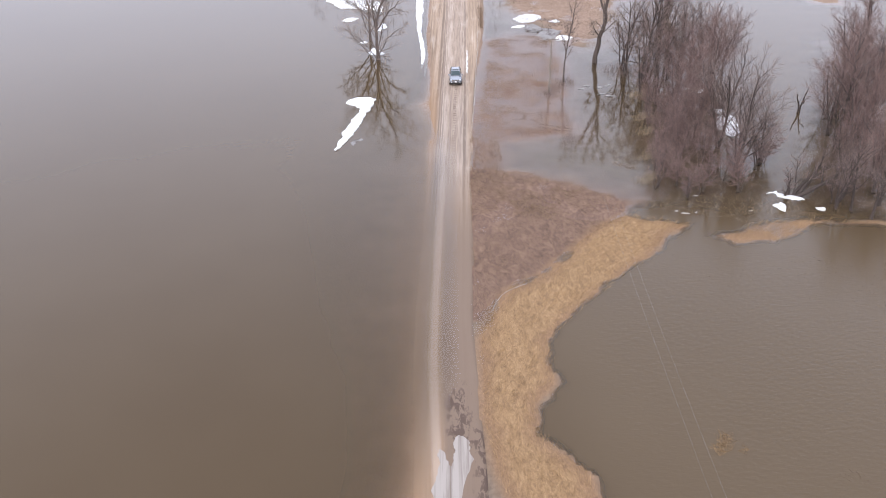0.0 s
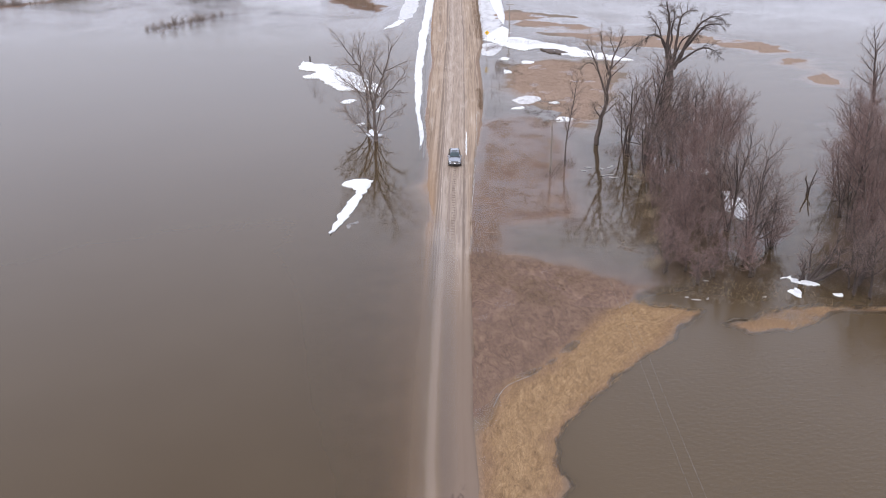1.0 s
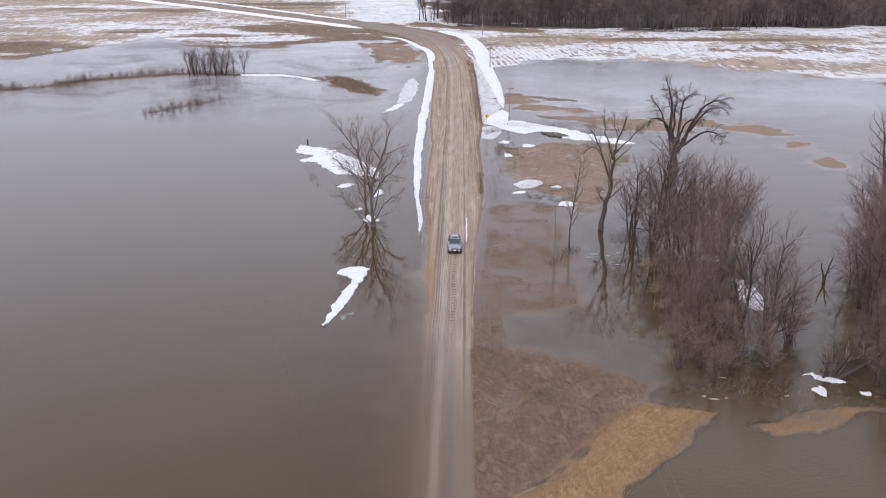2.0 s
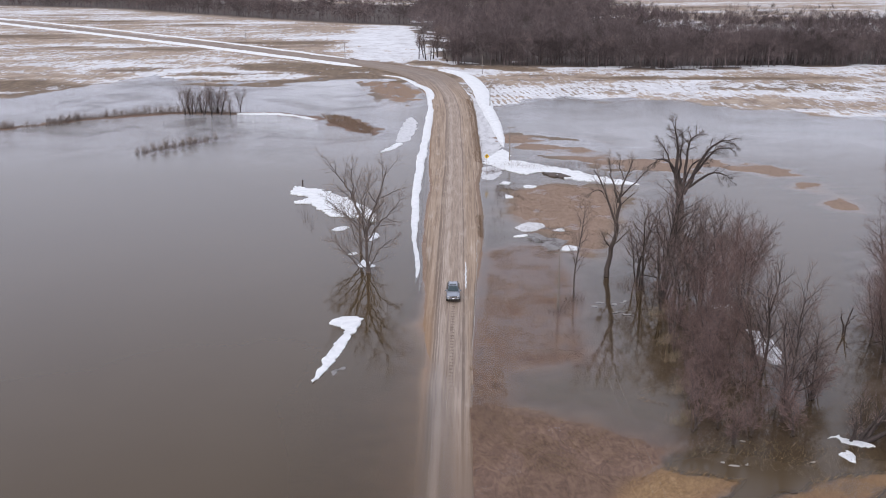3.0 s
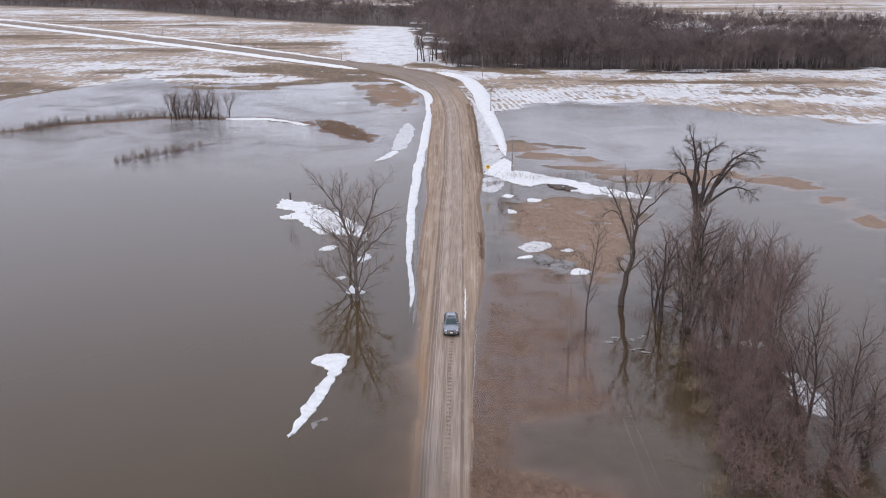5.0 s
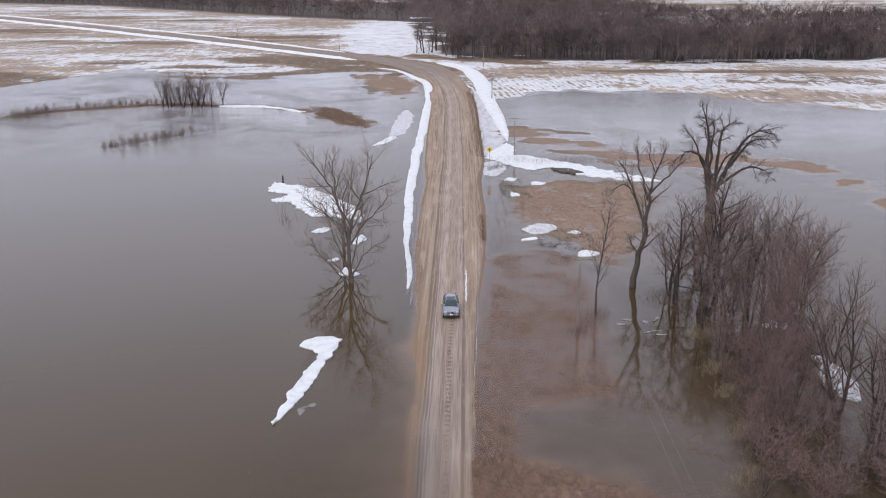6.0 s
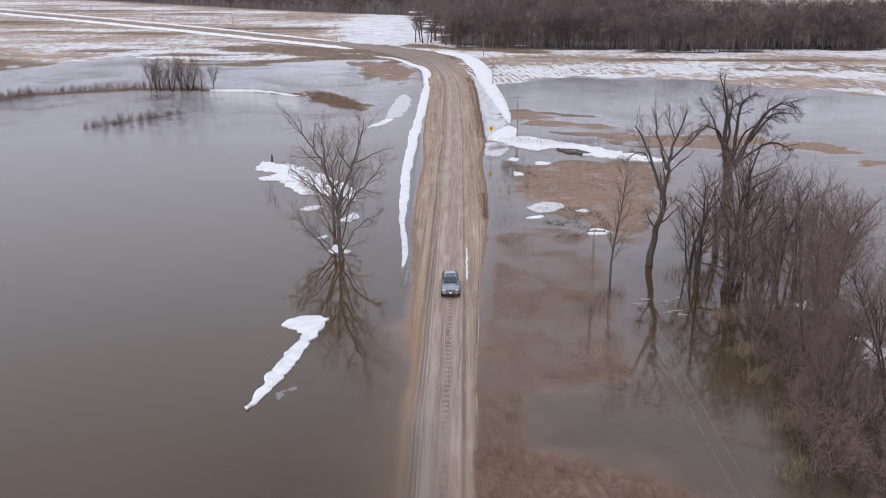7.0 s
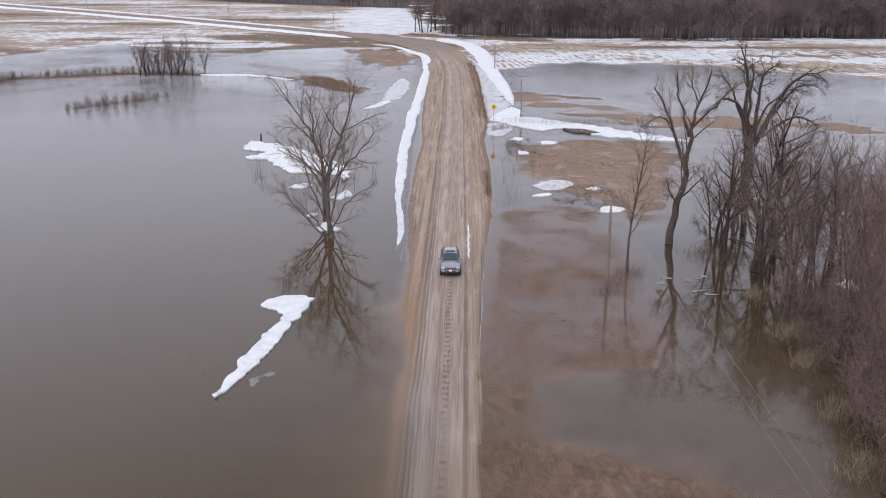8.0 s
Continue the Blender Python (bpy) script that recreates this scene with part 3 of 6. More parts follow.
furrow = smooth(6, 0, np.abs(Y - 244 + 0.13 * X + 14 * (rough(X, Y, 30, 81) - 0.5)) - 5) * (1 - west) * smooth(15, 40, X) * smooth(0.42, 0.62, rough(X * 0.25, Y, 9, 83) + 0.12 * smooth(110, 60, X))
snow = snow - 0.07 * furrow + 0.02 * (1 - west) * (1 - furrow) * smooth(40, 90, past) * smooth(8, -4, inside(X, Y, WOODS))
snow = snow + 0.4 * smooth(-6, 0, inside(X, Y, WOODS)) * smooth(40, 10, inside(X, Y, WOODS)) * smooth(0.42, 0.6, rough(X * 0.6, Y, 12, 87))
bend = smooth(15, 8, road_d + 7 * (rough(X, Y, 8, 89) - 0.5)) * smooth(225, 250, Y) * smooth(345, 315, Y)
bend = np.maximum(bend, smooth(9, 4, along(X, Y, [(-12, 300), (2, 290), (22, 276), (34, 268)])[0] + 8 * (rough(X, Y, 9, 90) - 0.5)) * 0.9)
snow = snow - 0.22 * bend * field
turf = np.maximum.reduce([turf, furrow, bend])
ground = tagged(sheet("ground", xs, ys, Z, GROUND, {"gold": gold, "tan": tan, "brown": brown, "fringe": 0.85 * smooth(1.6, 0.2, inside(X, Y, GOLD_BANK) + ragged * 0.7), "field": field, "snow": snow, "silt": silt, "wood": wood, "turf": turf, "drill": field * (1 - west) * smooth(70, 35, X) * smooth(222, 200, Y)}),
                "flooded farmland with drowned grass, stubble and patchy snow", "ground", kind="structure")

wx, wy = spread(-1500, -10, 42, 900, 0.65, 1.07, 60), spread(-900, -88, 40, 330, 0.65, 1.03, 40)
WX, WY = np.meshgrid(wx, wy)
# far water paled: partly thin ice, partly sky brightness put into the colour
ice_and_sky_sheen = np.maximum(0.66 * smooth(70, 110, WY) * smooth(10, 25, WX), (0.95 * smooth(70, 130, WY) + 0.5 * smooth(150, 175, WY)) * smooth(0, -20, WX))
tagged(sheet("water", wx, wy, 0 * WX, WATER, {"depth": np.maximum(-surface(WX, WY), 0), "ice": ice_and_sky_sheen, "turbid": np.maximum(smooth(-38, -52, WY) * smooth(4, 12, WX), 1.3 * smooth(-36, -31, WY) * smooth(-14, -20, WY) * smooth(2, 6, WX) * smooth(25, 19, WX)), "chop": 4.5 * smooth(-38, -55, WY) * smooth(5, 15, WX) + 0.8 * smooth(-25, -60, WY) * smooth(-15, -30, WX) + 3.0 * smooth(45, 75, WY) + 9.0 * smooth(80, 130, WY) * smooth(0, -25, WX)}),
       "calm muddy brown flood water mirroring a grey sky", "water", kind="structure")


def z_at(x, y):
    return float(height(np.array([x], float), np.array([y], float))[0])


# ---- mesh building ----
class Shape:
    """Collects points and faces of one mesh."""

    def __init__(self):
        self.v, self.f = [], []

    def tube(self, pts, radii, sides=5):
        d = (pts[-1] - pts[0]).normalized()
        a = d.orthogonal().normalized()
        b = d.cross(a)
        start = len(self.v)
        for p, r in zip(pts[:-1], radii):
            for k in range(sides):
                w = 2 * math.pi * k / sides
                self.v.append(p + a * (math.cos(w) * r) + b * (math.sin(w) * r))
        n = len(pts) - 1
        for i in range(n - 1):
            for k in range(sides):
                s, t = start + i * sides, start + (i + 1) * sides
                self.f.append((s + k, s + (k + 1) % sides, t + (k + 1) % sides, t + k))
        self.v.append(pts[-1])
        s = start + (n - 1) * sides
        for k in range(sides):
            self.f.append((s + k, s + (k + 1) % sides, len(self.v) - 1))

    def blade(self, p, q, width):
        """A thin three-cornered blade from p to its tip q."""
        side = (q - p).cross(Vector((random.uniform(-1, 1), random.uniform(-1, 1), 0.3))).normalized() * width
        i = len(self.v)
        self.v += [p - side, p + side, q]
        self.f.append((i, i + 1, i + 2))

    def ring_stack(self, rings, cap=True):
        i = len(self.v)
        k = len(rings[0])
        for r in rings:
            self.v += [Vector(p) for p in r]
        for j in range(len(rings) - 1):
            for m in range(k):
                a, b = i + j * k, i + (j + 1) * k
                self.f.append((a + m, a + (m + 1) % k, b + (m + 1) % k, b + m))
        if cap:
            self.f.append(tuple(range(i + k - 1, i - 1, -1)))
            e = i + (len(rings) - 1) * k
            self.f.append(tuple(range(e, e + k)))

    def box(self, lo, hi, bevel=0.02):
        x0, y0, z0 = lo
        x1, y1, z1 = hi
        e = min(bevel, (x1 - x0) / 3, (y1 - y0) / 3, (z1 - z0) / 3)

        def loop(d, z):
            a, b, c, g = x0 + d, x1 - d, y0 + d, y1 - d
            return [(a + e, c, z), (b - e, c, z), (b, c + e, z), (b, g - e, z), (b - e, g, z), (a + e, g, z), (a, g - e, z), (a, c + e, z)]
        self.ring_stack([loop(e, z0), loop(0, z0 + e), loop(0, z1 - e), loop(e, z1)])

    def mesh(self, name, material_, soft=False):
        me = bpy.data.meshes.new(name)
        me.from_pydata([tuple(p) for p in self.v], [], self.f)
        if soft:
            me.polygons.foreach_set("use_smooth", [True] * len(me.polygons))
        me.materials.append(material_)
        me.update()
        return me


def part(name, shape, material_, parent, label="", soft=False):
    ob = new(name, shape.mesh(name, material_, soft))
    ob.parent = parent
    return tagged(ob, label)


def thing(name, label, category, m=None, group="", kind=""):
    ob = tagged(new(name), label, category, group, kind)
    if m is not None:
        ob.matrix_basis = m
    return ob


# ---- road ----
def build_road():
    line = curve_through(ROAD_LINE, 1.0)
    line = [p for p in line if p[1] < 320] + [p for p in line if p[1] >= 320][::6]
    us = [-1.2, -1.14, -1.0, -0.8, -0.55, -0.36, -0.2, 0.0, 0.2, 0.36, 0.55, 0.8, 1.0, 1.14, 1.2]
    dip = [-0.35, -0.05, -0.02, 0.0, -0.03, 0.0, -0.03, 0.01, 0.0, -0.03, 0.0, -0.01, -0.02, -0.05, -0.35]
    v, f, uv, wet, sunk, mire = [], [], [], [], [], []
    run = 0.0
    for i, (x, y) in enumerate(line):
        a, b = line[max(i - 1, 0)], line[min(i + 1, len(line) - 1)]
        d = Vector((b[0] - a[0], b[1] - a[1])).normalized()
        if i:
            run += math.hypot(x - line[i - 1][0], y - line[i - 1][1])
        half, z = np.interp(y, ROAD_Y, ROAD_HALF), np.interp(y, ROAD_ZY, ROAD_Z)
        for k, (u, g) in enumerate(zip(us, dip)):
            w = half * u + (0.3 * (noise.noise((i * 0.11, k * 3.0, 0)) if abs(u) >= 1 else 0))
            px, py = x + d.y * w, y - d.x * w
            v.append((px, py, z + 0.024 * w * float(smooth(-10, -45, y)) + (g if abs(u) > 1 else g * float(np.interp(y, [-20, 10], [0.15, 1]))) + float(np.interp(y, [-20, 5], [0.006, 0.025])) * noise.noise((px * 0.9, py * 0.35, 2))))
            uv.append((w, run, 0))
            wet.append(float(smooth(15, -25, y)))
            sunk.append(float(smooth(-26, -50, y)))
            mire.append(float(smooth(-68, -71, y) * smooth(-79, -75, y) * smooth(-0.5, 0.4, w) * smooth(2.2, 1.4, w) + smooth(-72, -76, y) * smooth(1.6, 2.1, w)))
        if i:
            s, n_ = (i - 1) * len(us), len(us)
            f += [(s + k, s + k + 1, s + k + 1 + n_, s + k + n_) for k in range(n_ - 1)]
    me = bpy.data.meshes.new("road")
    me.from_pydata(v, [], f)
    me.attributes.new("road", "FLOAT_VECTOR", "POINT").data.foreach_set("vector", np.array(uv, dtype=np.float32).reshape(-1))
    me.attributes.new("wet", "FLOAT", "POINT").data.foreach_set("value", wet)
    me.attributes.new("sunk", "FLOAT", "POINT").data.foreach_set("value", sunk)
    me.attributes.new("mire", "FLOAT", "POINT").data.foreach_set("value", np.clip(mire, 0, 1))
    me.polygons.foreach_set("use_smooth", [True] * len(f))
    me.materials.append(ROAD)
    tagged(new("road", me), "tan gravel road with wet ruts sinking into flood water", "road", kind="structure")


build_road()


# ---- snow and ice ----
def slab(name, outline, thick, label, category, material_=SNOW, ragged_=0.25, gap=0.5, base=0.0, inset=0.22, group="snow patches"):
    """A low crust of snow or ice within an outline of a few points."""
    line = curve_through(outline + outline[:1], gap)[:-1]
    ring = []
    for x, y in line:
        ring.append(Vector((x + ragged_ * (2 * noise.noise((x * 0.9, y * 0.9, 5)) + 0.8 * noise.noise((x * 3.1, y * 3.1, 5))), y + ragged_ * (2 * noise.noise((x * 0.9, y * 0.9, 9)) + 0.8 * noise.noise((x * 3.1, y * 3.1, 9))), 0)))
    n_ = len(ring)
    area = sum(a.x * b.y - b.x * a.y for a, b in zip(ring, ring[1:] + ring[:1]))
    if area < 0:
        ring.reverse()
    inner = []
    for i, p in enumerate(ring):
        d = (ring[(i + 1) % n_] - ring[i - 1]).normalized()
        inner.append(p + Vector((-d.y, d.x, 0)) * inset)
    bm = bmesh.new()
    low = [bm.verts.new(p + Vector((0, 0, base - 0.12))) for p in ring]
    mid = [bm.verts.new(p + Vector((0, 0, base + thick * 0.55))) for p in ring]
    top = [bm.verts.new(p + Vector((0, 0, base + thick * (0.9 + 0.35 * noise.noise((p.x, p.y, 3)))))) for p in inner]
    for a, b in ((low, mid), (mid, top)):
        for i in range(n_):
            j = (i + 1) % n_
            bm.faces.new((a[i], a[j], b[j], b[i]))
    bmesh.ops.triangle_fill(bm, use_beauty=True, edges=[bm.edges.get((top[i], top[(i + 1) % n_])) for i in range(n_)])
    bmesh.ops.recalc_face_normals(bm, faces=bm.faces)
    me = bpy.data.meshes.new(name)
    bm.to_mesh(me)
    bm.free()
    me.materials.append(material_)
    return tagged(new(name, me), label, category, group)


def ridge(name, line, widths, tops, label, base=None, material_=SNOW):
    """A long ploughed bank of snow with a rounded section."""
    pts = curve_through(line, 0.8)
    s = Shape()
    rows, k = len(pts), 9
    for i, (x, y) in enumerate(pts):
        a, b = pts[max(i - 1, 0)], pts[min(i + 1, rows - 1)]
        d = Vector((b[0] - a[0], b[1] - a[1])).normalized()
        t = i / (rows - 1)
        w, top = np.interp(t, *widths), np.interp(t, *tops)
        end = min(1, 35 * t, 12 * (1 - t)) ** 0.5
        fray = min(1, 0.9 / w) ** 2
        w1 = 1.15 * w * end * (1 + (0.15 + 0.4 * fray) * noise.noise((x * 0.07, y * 0.07, 1)) + fray * 0.35 * noise.noise((x * 0.22, y * 0.22, 2)) + fray * 0.25 * noise.noise((x * 0.9, y * 0.9, 3)))
        w2 = 1.15 * w * end * (1 + (0.15 + 0.4 * fray) * noise.noise((x * 0.07, y * 0.07, 7)) + fray * 0.35 * noise.noise((x * 0.22, y * 0.22, 8)) + fray * 0.25 * noise.noise((x * 0.9, y * 0.9, 9)))
        level = max(z_base(x, y), -0.05) if base is None else 0
        for j in range(k):
            c = j / (k - 1) * 2 - 1
            off = c * (w1 if c < 0 else w2)
            px, py = x + d.y * off, y - d.x * off
            zg = level if base is None else base
            s.v.append(Vector((px, py, zg - (0.2 if j in (0, k - 1) else -0.01) + (top * end * (1 - c * c) ** 0.6) * (1 + 0.2 * noise.noise((px * 0.3, py * 0.12, 4))))))
    for i in range(rows - 1):
        for j in range(k - 1):
            a = i * k + j
            s.f.append((a, a + 1, a + k + 1, a + k))
    return tagged(new(name, s.mesh(name, material_, True)), label, "snow bank", "roadside snow banks")


GX, GY = xs, ys


def z_base(x, y):
    """Ground height from the built sheet."""
    i, j = int(np.clip(np.searchsorted(GX, x) - 1, 0, len(GX) - 2)), int(np.clip(np.searchsorted(GY, y) - 1, 0, len(GY) - 2))
    a, b = (x - GX[i]) / (GX[i + 1] - GX[i]), (y - GY[j]) / (GY[j + 1] - GY[j])
    return float((Z[j, i] * (1 - a) + Z[j, i + 1] * a) * (1 - b) + (Z[j + 1, i] * (1 - a) + Z[j + 1, i + 1] * a) * b)


ridge("snow_bank", [(-5.2, 7), (-5.1, 15), (-6.0, 29), (-6.6, 58), (-6.3, 89), (-5.5, 132), (-5.2, 186), (-8.6, 214), (-18, 245), (-26.5, 255)],
      ([0, 0.1, 0.3, 0.6, 0.85, 1], [0.3, 0.55, 1.05, 1.15, 1.15, 1.05]), ([0, 0.2, 1], [0.08, 0.2, 0.35]), "long dirty white snow bank along the gravel road")
ridge("snow_bank", [(13.4, 103), (13.3, 118), (12.9, 145), (12.0, 175), (11.5, 213), (6.5, 250), (-3.8, 270)],
      ([0, 0.12, 0.4, 0.7, 1], [0.4, 1.3, 2.2, 2.8, 2.0]), ([0, 0.2, 1], [0.4, 0.7, 0.9]), "broad white snow bank beside the bend of the road")
ridge("snow_bank", [(-37, 283), (-62, 310), (-120, 375), (-210, 472), (-330, 596), (-420, 690)],
      ([0, 0.3, 1], [2.0, 2.6, 3.4]), ([0, 1], [0.8, 0.9]), "ploughed snow bank along the far stretch of road")
ridge("snow_bank", [(-45, 318), (-110, 396), (-200, 498), (-330, 636), (-420, 725)],
      ([0, 0.3, 1], [0.9, 1.3, 2.0]), ([0, 1], [0.5, 0.7]), "thin snow bank on the far verge of the road")
ridge("ice_margin", [(-4.6, 3), (-4.55, 12), (-5.0, 26), (-5.45, 45), (-5.5, 70), (-5.2, 92)], ([0, 0.3, 1], [0.12, 0.25, 0.35]), ([0, 1], [0.004, 0.004]), "thin grey ice along the snow bank", 0.0, DARK_ICE)
slab("ice_sheet", [(7.0, 82), (7.2, 110), (7.5, 150), (7.2, 182), (8.6, 203), (11, 190), (11.6, 160), (12.4, 125), (12.9, 104), (10, 93)], 0.03, "pale grey rotten ice beside the road", "ice", PALE_ICE, 0.5, 1.0, 0.0, group="ice sheets")
slab("snow_patch", [(7.6, 85), (9.5, 92), (13, 100), (14.2, 92), (12.5, 86), (9.2, 82.5)], 0.12, "wet snow round the foot of the road sign", "snow", SNOW, 0.4, 0.6)
ridge("foam_line", [(2.5, -59.4), (3.5, -56.8), (5.4, -55.0), (8.0, -53.2)], ([0, 0.3, 0.6, 1], [0.05, 0.03, 0.045, 0.02]), ([0, 1], [0.02, 0.02]), "thin pale line of foam along the reed bank", material_=DIRTY_ICE)
edge_rng = random.Random(4)
y = -15.0
while y < 25:
    ln = edge_rng.uniform(1.2, 2.6)
    x, k = float(np.interp(y, [-15, -1.6, 11.3, 25], [2.12, 2.8, 3.5, 4.0])) + edge_rng.uniform(-0.06, 0.06), (ln * 0.055)
    wide = edge_rng.uniform(0.015, 0.04)
    slab("ice_crust", [(x - wide, y), (x - wide + k / 2, y + ln * 0.5), (x + k - 0.02, y + ln), (x + k + 0.05, y + ln), (x + wide + k / 2, y + ln * 0.5), (x + wide, y)], 0.04, "scrap of dirty ice along the road's edge", "ice", EDGE_ICE, 0.04, 0.25,
         float(np.interp(y + ln, ROAD_ZY, ROAD_Z)) - 0.025, 0.025, group="ice crusts")
    y += ln + edge_rng.choice([0.05, 0.1, 0.5])
slab("snow_patch", [(9.3, 82.8), (13.3, 87.4), (20.4, 82.6), (29.9, 72.7), (38, 63.2), (30, 65.6), (24.5, 68.8), (20, 75.5), (16, 73.6), (11.5, 78.3)], 0.25,
     "long tongue of white snow on drowned grass", "snow", ragged_=0.5)
slab("mud_patch", [(19.6, 74.2), (22, 74.6), (24.2, 72.4), (25.6, 69.6), (23.4, 69.9), (20.6, 71.9)], 0.29, "wet brown mud showing through melting snow", "mud", MUD, 0.4, 0.4, group="mud patches")
slab("snow_patch", [(-31.3, 63.3), (-26, 60.8), (-20.9, 55), (-14, 44.3), (-13.2, 37), (-15.5, 40), (-21.4, 41.8), (-25.9, 49.4), (-29.2, 51.1), (-27, 55), (-30.5, 57.5)], 0.3,
     "large melting snow patch behind the drowned tree", "snow", ragged_=0.5)
slab("ice_floe", [(-11.4, -6.2), (-12.1, -10.6), (-12.6, -14.5), (-13.3, -18.2), (-14.2, -21.5), (-15.2, -24.2), (-14.9, -19.4), (-14.3, -16), (-13.7, -13.2), (-13.2, -10.4), (-14, -9), (-15.4, -8), (-14.8, -6.5), (-13.2, -5.7)],
     0.22, "white ice floe shaped like a hook on the water", "ice floe", ragged_=0.18, gap=0.35, group="ice floes")
slab("ice_floe", [(-12.5, -20.4), (-12.3, -20.9), (-12.7, -21.8), (-13.3, -22.3), (-13.0, -21.2)], 0.012, "thin grey rim of rotten ice on the water", "ice floe", DARK_ICE, 0.4, 0.2, inset=0.06, group="ice floes")
for outline, mat in (([(-20.1, 32.6), (-18.4, 35), (-17.4, 34), (-18.6, 32.2)], SNOW), ([(-15.9, 19.4), (-15.2, 20.4), (-14.4, 19.7), (-15, 19)], SNOW),
                     ([(-13.8, 14), (-13.2, 17), (-12, 15.4), (-11.4, 14), (-12.6, 13.2)], SNOW), ([(-14, 27.5), (-12.6, 31), (-11.8, 29), (-13, 26.5)], SNOW),
                     ([(16.7, 21.2), (18, 23.3), (19.8, 22.6), (19.6, 21), (18, 20.7)], SNOW), ([(10.4, 33.2), (13, 36.4), (15.6, 35.6), (15.2, 32.6), (12.5, 31)], RUBBLE),
                     ([(10.2, 28), (11.2, 29.4), (12.6, 28.9), (11.6, 28)], SNOW), ([(10.2, 54), (10.8, 56), (12.1, 54.2), (11.2, 53)], SNOW),
                     ([(14.6, 61.5), (15.4, 63.6), (17.2, 62.6), (16.2, 61)], SNOW), ([(17, 31.5), (18.2, 32.6), (19, 31.6), (18, 31)], SNOW),
                     ([(10, 65), (11, 67), (12.4, 66), (11.4, 64.4)], SNOW)):
    slab("snow_patch", outline, 0.18, "small melting snow patch among drowned grass" if mat is SNOW else "thin grey slush patch among drowned grass", "snow", mat, 0.25, 0.3)
slab("snow_patch", [(6.4, 69.5), (8.8, 69), (10.6, 73), (11.2, 78), (9, 81.5), (7.4, 80), (6.8, 75)], 0.06, "grey slush round the post of the road sign", "snow", SLUSH, 0.4, 0.5)
slab("ice_floe", [(-16.4, 97), (-13.4, 101), (-11.6, 108), (-13, 108.5), (-15, 102)], 0.2, "narrow white ice floe near the road", "ice floe", group="ice floes")
slab("ice_floe", [(-13.4, 110), (-10.2, 112), (-8.6, 136), (-11, 149), (-13, 130)], 0.05, "thin pale sheet of rotten ice near the road", "ice floe", SLUSH, 0.35, 1.6, group="ice floes")
slab("snow_patch", [(-63, 158), (-52, 157.6), (-39, 147.4), (-39.4, 146), (-50, 153.6), (-63, 155.8)], 0.25, "strip of snow along the drowned fence line", "snow", SNOW, 0.5, 0.8)
slab("snow_patch", [(35, -10.5), (36.6, -11.5), (37, -16.5), (35.8, -20.5), (34.6, -19.5), (34.2, -15.5), (35.2, -13.5)], 0.2, "snow patch lying under the bare trees", "snow")
slab("snow_patch", [(33.2, -3), (34.8, -2), (36, -3.2), (34.4, -4.4)], 0.2, "small snow patch under the bare trees", "snow")
slab("snow_patch", [(34.4, -36.1), (35.4, -35.8), (36.6, -36.6), (38, -37.4), (36.9, -37.7), (35.6, -37)], 0.12, "small snow patch at the foot of leaning trunks", "snow", ragged_=0.4, gap=0.25, inset=0.1)
slab("snow_patch", [(34.6, -38.6), (35.4, -38.4), (35.2, -40.2), (34.6, -39.9)], 0.12, "small snow patch at the water's edge", "snow", ragged_=0.35, gap=0.25, inset=0.1)
slab("snow_patch", [(38.6, -39.7), (39.5, -39.6), (39.4, -40.2), (38.7, -40.2)], 0.15, "scrap of snow at the water's edge", "snow", ragged_=0.1, gap=0.2, inset=0.1)
for x, y, r in ((23.4, -40.4, 0.25), (24.3, -40.9, 0.36), (25.4, -40.7, 0.26), (31.2, -40.5, 0.35), (26.4, -36.8, 0.25)):
    slab("ice_scrap", [(x - r, y), (x - 0.2 * r, y + 0.4 * r), (x + r, y + 0.1 * r), (x + 0.3 * r, y - 0.35 * r)], 0.1, "scrap of dirty ice at the foot of the grove", "ice", DIRTY_ICE, 0.18, 0.12, inset=0.05, group="ice scraps")
slab("ice_crust", [(-1.85, -76.6), (-1.55, -76.9), (-1.25, -78.4), (-1.05, -77.6), (-0.85, -75.9), (-0.35, -75.3), (0.2, -77.0), (0.75, -79.6), (1.4, -86), (1.6, -96), (-3.1, -96), (-2.5, -82), (-2.15, -78.8)],
     0.012, "thin dirty streaked ice crust on the drowned road", "ice", STREAKED, 0.16, 0.2, base=0.05, inset=0.05, group="ice crusts")
for x, y, r in ((19.2, -1.2, 0.5), (20.8, -1.9, 0.7), (22.2, -1.1, 0.45), (21.0, -4.4, 0.6), (22.0, -5.4, 0.4), (18.4, -2.8, 0.35), (11.8, -7.4, 0.45)):
    slab("ice_sheet", [(x - r, y), (x - 0.3 * r, y + 0.6 * r), (x + r, y + 0.3 * r), (x + 0.7 * r, y - 0.5 * r), (x - 0.2 * r, y - 0.6 * r)], 0.012, "scrap of thin grey ice near the drowned trunks", "ice", DARK_ICE, 0.4, 0.15, 0.0, 0.08, group="ice sheets")
slab("ice_sheet", [(13, 31), (16, 33), (19.2, 32), (19, 27), (15.8, 20.5), (14.6, 23), (13.6, 26.5)], 0.012, "dark rotten ice and mud round drowned brush", "ice", DARK_ICE, 0.9, 0.5, 0.0, 0.1, group="ice sheets")
slab("snow_strip", [(1.76, 3.4), (1.78, 8), (1.94, 14.6), (2.04, 14.4), (1.96, 8), (1.9, 4.5)], 0.05, "thin strip of ice lying on the gravel road", "snow", SNOW, 0.06, 0.4, base=0.33, inset=0.04)


